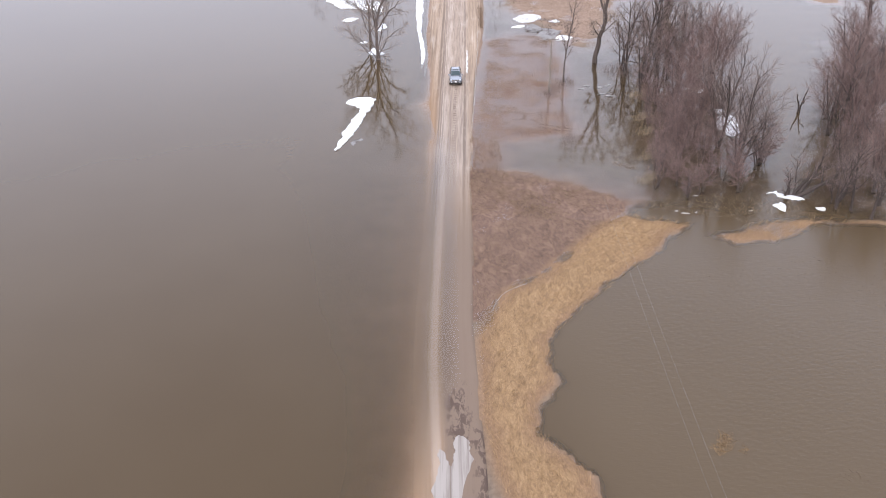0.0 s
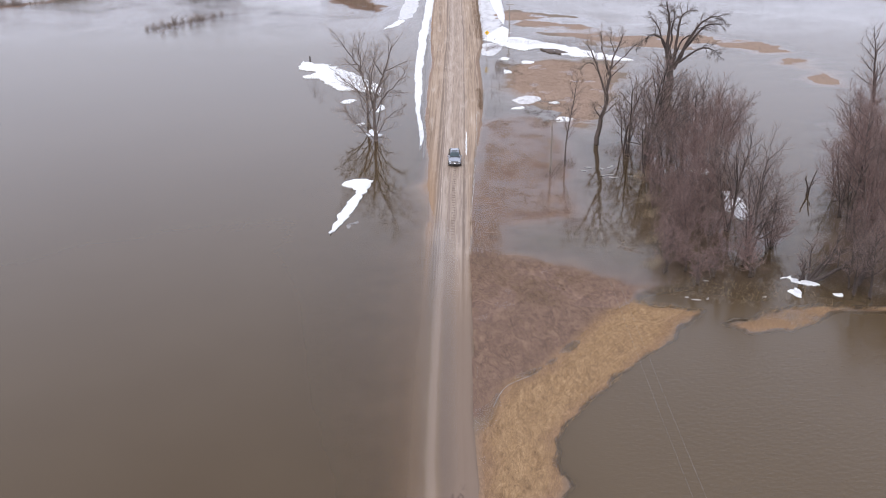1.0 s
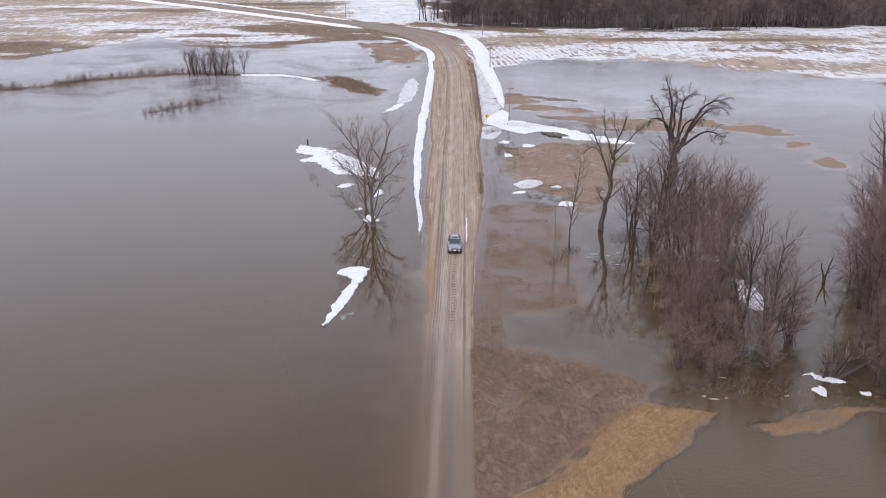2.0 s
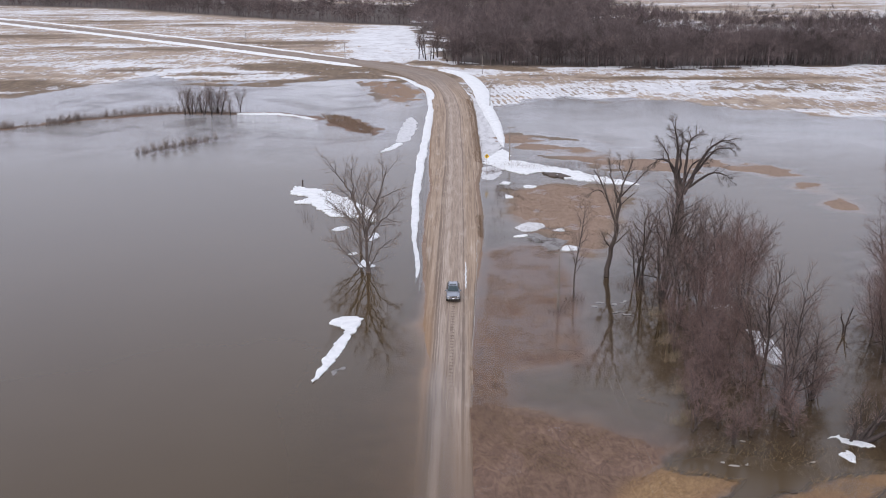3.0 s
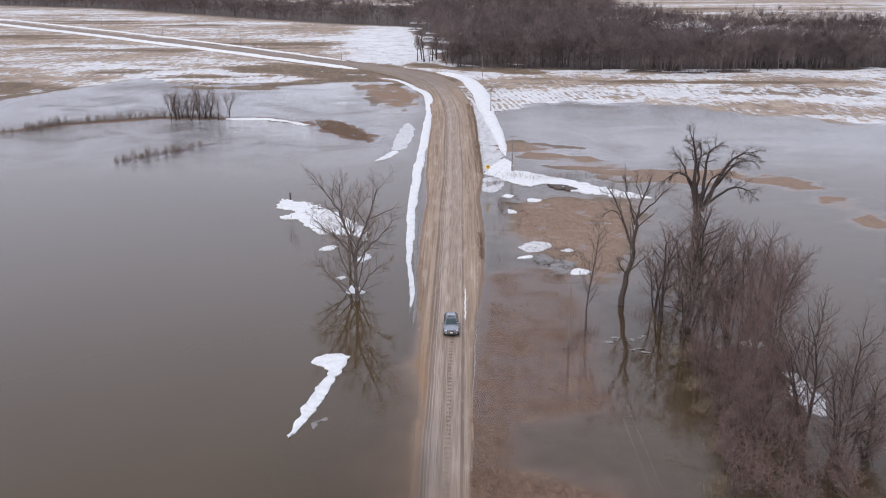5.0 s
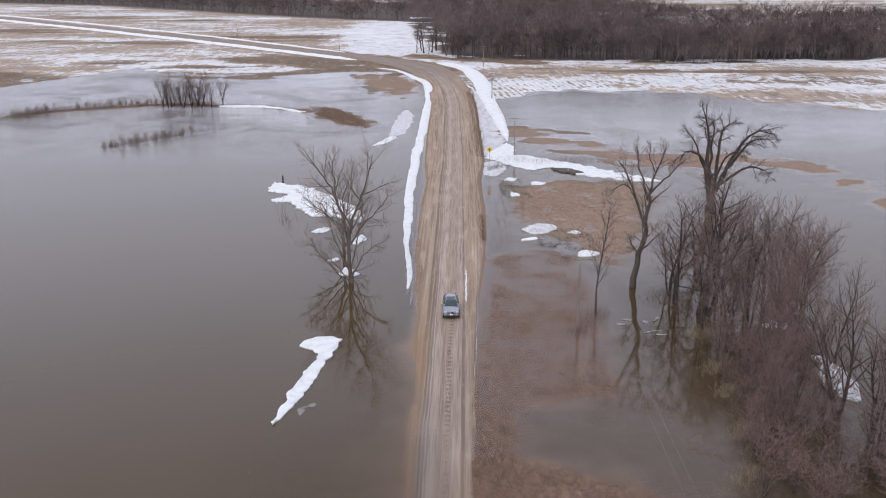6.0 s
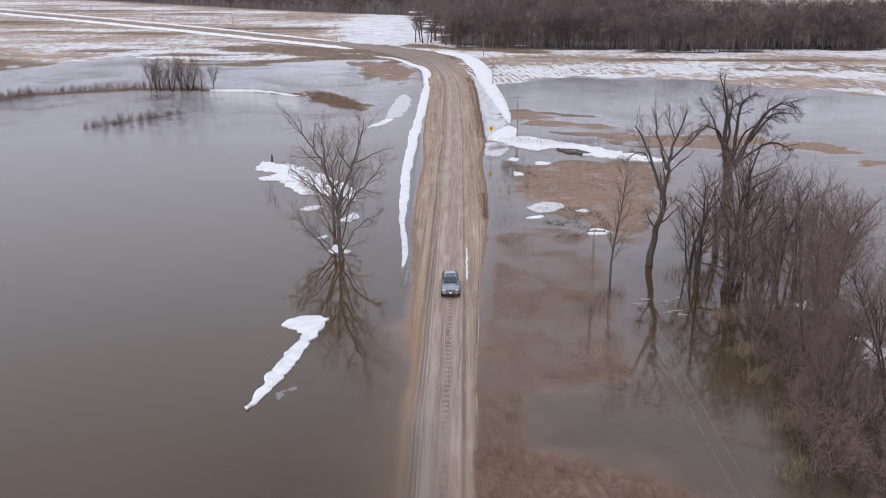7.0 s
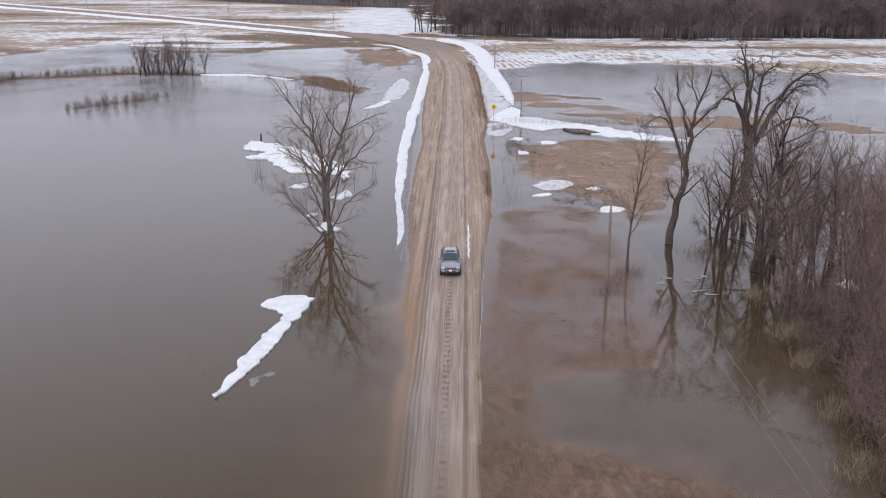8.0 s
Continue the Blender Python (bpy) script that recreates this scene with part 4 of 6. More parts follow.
# ---- bare trees ----
def grow(big, fine, p, d, length, r, level, spec, rng):
    """One wandering stem or branch, with all that grows from it."""
    n_ = spec["segs"][level]
    pts = [p]
    for i in range(n_):
        wig = spec["wig"][level]
        d = (d + Vector((rng.gauss(0, wig), rng.gauss(0, wig), rng.gauss(0, wig * 0.6) + spec["up"][level]))).normalized()
        p = p + d * (length / n_)
        pts.append(p)
    sprout(big, fine, pts, length, r, level, spec, rng)


def limb(big, fine, marks, r, spec, rng):
    """A stem through a few marks of (x, y, z), with its crooks, and all that grows from it."""
    marks = [Vector(m) for m in marks]
    length = sum((b - a).length for a, b in zip(marks, marks[1:]))
    marks = [marks[0] * 2 - marks[1]] + marks + [marks[-1] * 2 - marks[-2]]
    pts = []
    for a, b, c, d in zip(marks, marks[1:], marks[2:], marks[3:]):
        for i in range(3):
            t = i / 3
            q = 0.5 * (2 * b + (c - a) * t + (2 * a - 5 * b + 4 * c - d) * t * t + (3 * b - a - 3 * c + d) * t ** 3)
            pts.append(q + Vector((rng.gauss(0, 0.09), rng.gauss(0, 0.12), rng.gauss(0, 0.05))) * bool(pts))
    sprout(big, fine, pts + [marks[-2]], length, r, 0, spec, rng)


def sprout(big, fine, pts, length, r, level, spec, rng):
    n_ = len(pts) - 1
    radii = [r * (1 - spec["taper"][level] * i / n_) for i in range(n_ + 1)]
    (big if level <= spec["split"] else fine).tube(pts, radii, spec["sides"][level])
    if level + 1 >= len(spec["segs"]):
        return
    k = spec["kids"][level]
    turn = rng.uniform(0, 6.28)
    for i in range(k):
        t = spec["first"][level] + (1 - spec["first"][level]) * (i + rng.random()) / k
        t = min(t, 0.98)
        j = min(int(t * n_), n_ - 1)
        q = pts[j].lerp(pts[j + 1], t * n_ - j)
        tangent = (pts[j + 1] - pts[j]).normalized()
        a = tangent.orthogonal().normalized()
        turn += 2.4 + rng.uniform(-0.5, 0.5)
        out = (a * math.cos(turn) + tangent.cross(a) * math.sin(turn))
        ang = radians(rng.gauss(spec["angle"][level], 9))
        size = length * spec["ratio"][level] * rng.uniform(0.7, 1.2) * (1.15 - 0.55 * t)
        rr = min(radii[j] * 0.75, max(r * spec["thin"][level] * (1.1 - 0.5 * t), spec["least"]))
        grow(big, fine, q, tangent * math.cos(ang) + out * math.sin(ang), size, max(rr, spec["least"]), level + 1, spec, rng)


def tree(name, stems, spec, seed, label, m, bark, twigs, group="", category="tree", limbs=()):
    """stems: rows of (x, y, lean x, lean y, length, radius); limbs: rows of (radius, marks)."""
    rng = random.Random(seed)
    big, fine = Shape(), Shape()
    for x, y, lx, ly, length, r, *z0 in stems:
        grow(big, fine, Vector((x, y, z0[0] if z0 else -0.3)), Vector((lx, ly, 1)).normalized(), length, r, 0, spec, rng)
    for r, marks in limbs:
        limb(big, fine, marks, r, spec, rng)
    ob = thing(name, label, category, m, group)
    part("trunk", big, bark, ob, soft=True)
    part("crown", fine, twigs, ob, "bare fine twigs")
    return ob


YOUNG = dict(segs=[8, 4, 3, 1], wig=[0.05, 0.1, 0.13, 0.15], up=[0.02, 0.09, 0.07, 0.05], taper=[0.8, 0.8, 0.8, 0.8], sides=[6, 4, 3, 3], kids=[15, 6, 5, 0],
             first=[0.28, 0.2, 0.15, 0], angle=[42, 36, 34, 0], ratio=[0.36, 0.5, 0.55, 0], thin=[0.42, 0.45, 0.6, 0], least=0.014, split=1)
BUSHY = dict(YOUNG, kids=[12, 7, 5, 0], first=[0.3, 0.15, 0.1, 0], angle=[46, 40, 38, 0], ratio=[0.44, 0.5, 0.55, 0], up=[0.02, 0.05, 0.04, 0.03], sides=[4, 3, 3, 3], least=0.013, split=0)
SPREADING = dict(YOUNG, segs=[9, 6, 4, 1], kids=[12, 8, 6, 0], wig=[0.07, 0.1, 0.14, 0.18], first=[0.34, 0.2, 0.15, 0], angle=[47, 44, 42, 0], ratio=[0.44, 0.46, 0.5, 0],
                 up=[0.02, 0.06, 0.04, 0.0], thin=[0.42, 0.42, 0.5, 0], least=0.017)
OLD = dict(YOUNG, segs=[11, 6, 4, 2], kids=[10, 9, 9, 0], wig=[0.1, 0.13, 0.18, 0.22], first=[0.42, 0.25, 0.2, 0], angle=[44, 46, 46, 0], ratio=[0.25, 0.45, 0.55, 0],
           up=[0.0, -0.02, -0.09, -0.22], taper=[0.84, 0.85, 0.8, 0.7], thin=[0.32, 0.38, 0.45, 0], sides=[7, 5, 3, 3], least=0.014)
FORKED = dict(YOUNG, segs=[10, 6, 4, 2], kids=[9, 8, 8, 0], wig=[0.06, 0.12, 0.16, 0.2], first=[0.35, 0.2, 0.2, 0], angle=[40, 40, 38, 0], ratio=[0.34, 0.48, 0.5, 0],
              up=[0.02, 0.09, 0.05, 0.0], taper=[0.62, 0.8, 0.8, 0.7], thin=[0.32, 0.4, 0.5, 0], least=0.012)

tree("drowned_tree", [(-0.3, 0.1, -0.55, 0.1, 7.5, 0.1, -0.4)],
     dict(SPREADING, segs=[8, 6, 4, 1], kids=[12, 9, 9, 0], first=[0.18, 0.2, 0.15, 0], taper=[0.86, 0.8, 0.8, 0.8], least=0.011, angle=[40, 42, 40, 0], ratio=[0.34, 0.44, 0.5, 0], wig=[0.08, 0.12, 0.16, 0.2], up=[0.012, 0.05, 0.03, 0.0]), 5,
     "bare multi-stemmed tree standing in flood water with snow behind", pose(-12.2, 11.0, 0), BARK_PALE, TWIG_PALE, limbs=(
         (0.271, [(0, 0, -1.0), (0, 0.1, 3.5), (0.1, 0.2, 6.2), (0.9, 0.1, 8.8), (1.75, 0, 11), (2.6, 0.2, 13.6), (3.1, 0.3, 15)]),
         (0.197, [(-0.15, 0.2, -1.0), (-0.1, 0.4, 4), (-0.6, 0.6, 7.7), (-0.6, 1.0, 10.3), (0.5, 1.2, 13.4)]),
         (0.123, [(0.2, -0.1, -0.5), (0.3, -0.2, 0.9), (1.3, -0.3, 2.8), (2.6, -0.4, 4.6), (5.2, -0.5, 5.6)]),
         (0.139, [(0.1, 0, 4.8), (1.7, -0.5, 7.3), (3.5, -0.9, 9.3), (5.2, -1.0, 11.4)]),
         (0.246, [(-2.00, 11.8, -1.0), (-2.10, 11.7, 4), (-2.70, 11.4, 7.6), (-3.70, 11.1, 9.8), (-5.10, 10.8, 12.2), (-6.40, 10.5, 14.2)]),
         (0.139, [(-2.60, 11.4, 7.4), (-2.90, 11.7, 10), (-3.00, 12.0, 12), (-2.60, 12.2, 14)]),
         (0.131, [(-2.10, 11.7, 2.6), (-3.90, 11.4, 5.2), (-5.40, 11.2, 6.6), (-7.30, 11.0, 8.6)]),
         (0.115, [(-0.1, 0.3, 1.5), (-1.2, 0.2, 4.2), (-2.1, 0.2, 7.5), (-2.6, 0.3, 10)]), (0.107, [(0.15, 0, 1.5), (0.9, 0.6, 4.5), (1.5, 1.2, 7.5), (2.6, 1.6, 10)]), (0.082, [(-0.2, 0, 0.3), (-1.2, -0.4, 2.0), (-2.8, -0.6, 3.8), (-4.4, -0.6, 5.2)]),
         (0.0984, [(-1.90, 11.6, 1.0), (-0.70, 10.8, 3.4), (0.30, 10.2, 6.0), (1.10, 10.0, 8.4)]), (0.115, [(-2.05, 11.7, 3.5), (-1.20, 12.0, 7), (-0.80, 12.1, 9.5), (-0.20, 12.2, 12)])))
tree("old_tree", [], OLD, 21, "old gnarled bare tree with drooping crooked limbs", pose(40.9, 43, z_at(40.9, 43)), BARK_DARK, TWIG_DARK, limbs=(
    (0.95, [(0.1, 0, -0.5), (-0.1, 0, 2.2), (-0.2, 0, 4.7), (-0.1, 0, 6.0)]),
    (0.42, [(-0.4, 0, 2.2), (-1.1, 0.2, 7.1), (-1.0, 0.3, 11.3), (-1.6, 0.5, 14.3), (-2.1, 0.6, 16.0)]),
    (0.36, [(0.1, 0.2, 3.4), (0.5, 0.6, 6.7), (1.0, 1.0, 10.9), (1.5, 1.2, 13.2), (3.2, 1.2, 14.1)]),
    (0.42, [(0.4, -0.1, 3.4), (1.9, -0.3, 7.1), (3.3, -0.5, 10.1), (5.5, -0.8, 12.8), (8.0, -0.9, 13.2)]),
    (0.27, [(0.7, 0, 4.3), (3.7, -0.2, 6.5), (5.5, -0.3, 7.3), (7.7, -0.2, 6.7), (8.7, 0, 5.6)]),
    (0.26, [(-0.9, 0, 6.2), (-2.1, -0.2, 8.8), (-3.9, -0.4, 9.8), (-5.7, -0.5, 9.0), (-6.6, -0.5, 7.7)]),
    (0.28, [(1.2, 0.2, 5.5), (4.1, 0.8, 9.2), (5.9, 1.2, 11.1), (9.8, 1.6, 11.2)]),
    (0.26, [(-0.2, 0.3, 5.3), (-0.3, 1.4, 10.0), (0.35, 2.2, 12.5), (-0.3, 2.6, 14.3)]),
    (0.25, [(-0.5, 0, 4.4), (-1.8, 0.5, 8.3), (-3.0, 1.2, 11.2), (-4.4, 1.8, 12.8)]),
    (0.22, [(0.0, -0.4, 4.7), (0.5, -2.2, 8.5), (1.6, -3.6, 10.3), (3.0, -4.4, 10.3)])))
tree("forked_tree", [], FORKED, 8, "tall leaning bare tree with a forked crown in water", pose(21.8, 9.0, z_at(21.8, 9.0)), BARK, TWIG_PALE, limbs=(
    (0.42, [(-0.1, 0, -0.4), (0.05, 0, 1.2), (0.6, 0, 4.2), (1.1, 0.1, 7.2), (1.2, 0.1, 10.0), (1.3, 0.1, 12.0)]),
    (0.197, [(1.0, 0.1, 7.6), (0.3, 0.2, 9.6), (-0.6, 0.3, 12.0), (-1.3, 0.4, 14.0), (-2.6, 0.4, 15.6)]),
    (0.0902, [(-0.3, 0.2, 11.2), (-1.5, -0.1, 12.6), (-2.6, -0.3, 12.5), (-3.3, -0.4, 11.5)]),
    (0.164, [(1.3, 0.1, 11.2), (1.6, 0.2, 13.2), (2.4, 0.3, 15.2), (2.9, 0.3, 17.2)]),
    (0.139, [(1.2, 0.2, 10.8), (0.6, 0.5, 13.2), (-0.1, 0.8, 15.2), (-0.3, 0.9, 17.2)]),
    (0.115, [(1.4, 0.2, 11.6), (2.8, -0.3, 13.4), (4.2, -0.6, 15.0), (5.0, -0.7, 16.0)]),
    (0.082, [(1.9, 0.2, 14.0), (1.3, 0.5, 15.6), (1.1, 0.8, 17.4)]),
    (0.05, [(0.6, 0, 4.2), (-0.2, -0.5, 5.2), (-0.7, -0.7, 4.9)]), (0.05, [(1.0, 0, 6.2), (1.9, -0.3, 7.2), (2.3, -0.4, 7.8)]), (0.05, [(0.8, 0, 5.6), (-0.2, -0.3, 6.6), (-0.8, -0.5, 6.4)])))
tree("slender_tree", [(0, 0, -0.04, 0.02, 13, 0.12)], dict(YOUNG, kids=[22, 8, 5, 0], ratio=[0.22, 0.5, 0.5, 0]), 3, "slender bare tree standing in shallow flood water", pose(16.0, 0.4, z_at(16.0, 0.4)), BARK, TWIG)


GROVE_FRONT = [(20, -36), (24.5, -20), (30, -20), (38, -28), (35, -34), (28, -38.5)]


def scatter(poly, count, gap, seed):
    """Random places in an outline, at least gap apart."""
    rng = random.Random(seed)
    xs_, ys_ = [p[0] for p in poly], [p[1] for p in poly]
    out = []
    for _ in range(count * 60):
        x, y = rng.uniform(min(xs_), max(xs_)), rng.uniform(min(ys_), max(ys_))
        if inside(np.array([x]), np.array([y]), poly)[0] > 0 and all((x - a) ** 2 + (y - b) ** 2 > gap * gap for a, b in out):
            out.append((x, y))
        if len(out) == count:
            break
    return out


def stand(kinds, places, sizes, seed):
    """Puts copies of the kinds at the places; the first of each kind takes the first place that falls to it."""
    rng = random.Random(seed)
    first = set()
    for i, (x, y) in enumerate(places):
        k = kinds[i % len(kinds)]
        s = rng.uniform(*sizes)
        m = pose(x, y, z_base(x, y), rng.uniform(-4, 4), rng.uniform(-4, 4), rng.uniform(0, 360)) @ Matrix.Diagonal((s, s, s, 1))
        if k in first:
            copy_thing(k, m)
        else:
            first.add(k)
            k.matrix_basis = m


def kinds_of(name, spec, stems, count, seed, label, bark, twigs, group, category="tree"):
    rng = random.Random(seed)
    made = []
    for i in range(count):
        rows = [(rng.uniform(-0.4, 0.4) * (j > 0), rng.uniform(-0.4, 0.4) * (j > 0), rng.gauss(0, 0.1 + 0.08 * (j > 0)), rng.gauss(0, 0.1 + 0.08 * (j > 0)),
                 ln * rng.uniform(0.85, 1.1), r) for j, (ln, r) in enumerate(stems)]
        made.append(tree(name, rows, spec, seed * 10 + i, label, pose(0, 0, 0), bark, twigs, group, category))
    return made


FAN = dict(SPREADING, kids=[13, 9, 7, 0], first=[0.2, 0.15, 0.12, 0], angle=[36, 38, 38, 0], ratio=[0.46, 0.46, 0.5, 0], up=[0.02, 0.045, 0.03, 0.0], sides=[6, 4, 3, 3], least=0.013)
DENSE = dict(BUSHY, segs=[7, 4, 3, 1], kids=[15, 9, 7, 0], first=[0.22, 0.15, 0.1, 0], angle=[38, 34, 32, 0], ratio=[0.45, 0.5, 0.55, 0], up=[0.02, 0.07, 0.05, 0.04], least=0.011)
tall = kinds_of("bare_tree", SPREADING, [(12.5, 0.24), (9.5, 0.16)], 4, 2, "bare grey-brown tree standing in flood water among others", BARK_DARK, TWIG, "flooded grove")
fan = kinds_of("spreading_tree", FAN, [(12.5, 0.2), (11.0, 0.15), (9.5, 0.12)], 3, 14, "bare tree with stems fanning out over flood water", BARK_DARK, TWIG, "flooded grove")
red = kinds_of("young_tree", BUSHY, [(10, 0.11), (9, 0.09), (8, 0.08)], 3, 3, "dense reddish bare young tree in the flooded grove", BARK, TWIG_RED, "flooded grove")
dense = kinds_of("bushy_tree", DENSE, [(10, 0.16), (9.5, 0.12), (9, 0.1)], 2, 13, "rounded reddish bare tree with a dense twig crown", BARK, TWIG_RED, "flooded grove")
shrub = kinds_of("willow_shrub", dict(BUSHY, kids=[9, 5, 4, 0], least=0.017), [(5.2, 0.075), (4.8, 0.065), (4.4, 0.06), (4.0, 0.06), (3.4, 0.05)], 3, 4, "bare willow shrub with many upright reddish stems", BARK, TWIG_RED, "flooded shrubs", "shrub")


def row_of(kinds, rows):
    """Copies of the kinds at rows of (x, y, scale, turn)."""
    done = set()
    for i, (x, y, size, turn) in enumerate(rows):
        k = kinds[i % len(kinds)]
        m = pose(x, y, z_base(x, y), 0, 0, turn) @ Matrix.Diagonal((size, size, size, 1))
        if k in done:
            copy_thing(k, m)
        else:
            done.add(k)
            k.matrix_basis = m


tree("bare_tree", [(0, 0, 0.3, 0.05, 14.5, 0.36), (-0.4, 0.3, 0.05, 0.1, 14, 0.3), (0.3, -0.2, 0.5, 0.0, 11, 0.2)], dict(SPREADING, kids=[13, 8, 7, 0], least=0.013), 44,
     "large dark bare tree with two leaning trunks in water", pose(27.7, 0.3, z_base(27.7, 0.3)), BARK_DARK, TWIG, "flooded grove")
row_of(fan, [(34.0, 3.8, 0.95, 20), (32.4, -23.6, 1.02, 60), (32.5, -30.6, 1.0, 190), (34.6, -25.5, 0.86, 310), (36.6, -13, 0.85, 120), (36.0, -28.5, 0.66, 15)])
row_of(tall, [(25.6, 6.8, 0.84, 40), (25.8, 3.9, 0.9, 130), (30.8, 5.5, 0.95, 250), (26.4, -4.6, 0.72, 10), (27.9, -8, 0.8, 200), (35.2, 2.0, 0.85, 90), (35.0, -3, 0.82, 300), (26.6, 8.4, 0.78, 160), (28.6, 4.0, 0.82, 310),
              (38.5, 9.0, 0.85, 30), (33.5, 11.5, 0.9, 100), (37.0, 16.5, 0.82, 220), (41.0, 13.5, 0.8, 340), (30.2, 12.0, 0.8, 75), (40.0, 3.0, 0.8, 140), (31.4, 1.0, 0.78, 20), (29.2, -2.8, 0.75, 265)])
row_of(dense, [(33.2, -8.0, 1.0, 0), (36.2, -5.0, 0.95, 140), (30.6, -12.0, 0.88, 250), (37.8, 0.5, 0.92, 60), (28.6, -18.0, 0.72, 310), (31.5, -4.0, 0.9, 200), (27.0, -26.0, 0.7, 80), (39.5, 6.5, 0.9, 20), (30.0, -20.5, 0.78, 170)])
row_of(red, [(26.2, -12.5, 0.72, 0), (29.0, -15.0, 0.8, 100), (27.4, -22.0, 0.78, 200), (24.8, -27.0, 0.72, 300), (30.4, -25.0, 0.74, 50), (28.6, -30.0, 0.74, 150), (25.6, -31.5, 0.66, 250), (30.6, -32.5, 0.62, 350), (31.6, -17.0, 0.82, 30), (23.2, -30.0, 0.62, 10)])
stand(shrub, scatter(GROVE_FRONT, 17, 1.9, 3) + scatter([(24, -22), (26, -6), (30, -6), (28, -22)], 7, 1.8, 4), (0.75, 1.15), 3)
EAST_TREES = [(46, -36), (58, -40), (66, -14), (66, 8), (57, 0), (50.5, -15), (47.5, -27)]
for i, (x, y) in enumerate([(40.6, -40.0), (42.2, -40.6), (43.6, -42.2), (43.4, -33.0), (45.6, -39.2), (46.4, -29.5), (48.6, -41.0), (49.4, -22.5), (47.6, -35.5), (50.6, -17.5), (51.5, -38), (46.8, -24), (48.6, -27.5), (47.4, -19.5), (49.6, -12.5), (45.0, -31), (48.0, -32)] + scatter(EAST_TREES, 22, 2.9, 9)):
    size = (0.58 if x < 46.2 else 0.78 if y < -27 else 1.0) + 0.16 * random.random()
    k = (red + dense + tall[:2])[(i * 3) % 7] if x > 44 else (tall + red)[i % 7]
    copy_thing(k, pose(x, y, z_base(x, y), 0, 0, i * 77) @ Matrix.Diagonal((size, size, size, 1)))
for i, (x, y, size) in enumerate([(52.4, -14.5, 1.1), (53.4, -8.0, 1.1), (55.8, -3.5, 1.12), (58.6, 2.5, 1.1), (56.8, -11.0, 1.15), (62.0, 8.0, 1.12)]):
    copy_thing((dense + red[:1])[i % 3], pose(x, y, z_base(x, y), 0, 0, i * 101) @ Matrix.Diagonal((size, size, size, 1)))
for x, y, size, turn in ((68.5, 19.0, 1.25, 40), (70.5, 14.0, 1.15, 200)):
    copy_thing(tall[1], pose(x, y, z_base(x, y), 0, 0, turn) @ Matrix.Diagonal((size, size, size, 1)))
clump = kinds_of("bare_tree", dict(SPREADING, kids=[11, 7, 6, 0], first=[0.16, 0.15, 0.15, 0], angle=[34, 38, 38, 0], sides=[5, 3, 3, 3], least=0.02), [(10, 0.17), (9, 0.12)], 3, 6, "bare tree in a small clump on the drowned fence line", BARK_DARK, TWIG, "far clump")
stand(clump, scatter([(-79.5, 158.5), (-63, 159.5), (-62.5, 154.5), (-79.5, 154.5)], 16, 1.1, 12), (0.7, 0.98), 5)
for i, (x, y, s_) in enumerate([(-13, 317, 1.25), (-9.5, 313, 1.4), (-6, 316, 1.2), (-11, 323, 1.3), (-4, 322, 1.3), (0.5, 302, 0.8), (3, 306, 1.0), (-1, 316, 1.2), (3, 318, 1.2), (6, 300, 0.9), (-7.5, 309, 0.9)]):
    tagged(copy_thing((tall + fan)[i % 7], pose(x, y, z_base(x, y), 0, 0, i * 91) @ Matrix.Diagonal((s_, s_, s_, 1))), "bare tree beside the bend of the road", group="trees by the bend")


row = kinds_of("bank_shrub", dict(BUSHY, segs=[4, 2, 2], kids=[9, 4, 0, 0], first=[0.15, 0.2, 0, 0], angle=[30, 34, 0, 0], least=0.02), [(2.8, 0.04), (2.6, 0.04), (2.5, 0.035), (2.3, 0.035), (2.0, 0.03)], 3, 8,
               "low bare grey-brown shrub on the drowned bank", BARK, TWIG_PALE, "bank shrubs", "shrub")
row_rng = random.Random(6)
row_line = [p for p in curve_through(REED_ROW[:5], 0.8) if -150 < p[0] < -66]
spots = [(x + row_rng.gauss(0, 0.5), y + row_rng.gauss(0, 0.9)) for x, y in row_line if row_rng.random() < 0.62 + 0.9 * (noise.noise((x * 0.16, 0, 3)) + 0.35)]
spots += [(x + row_rng.gauss(0, 0.4), y + row_rng.gauss(0, 0.7)) for x, y in curve_through([(-75, 99), (-67, 106.5), (-60, 114)], 0.9) if row_rng.random() < 0.9]
stand(row, spots, (0.6, 1.15), 8)


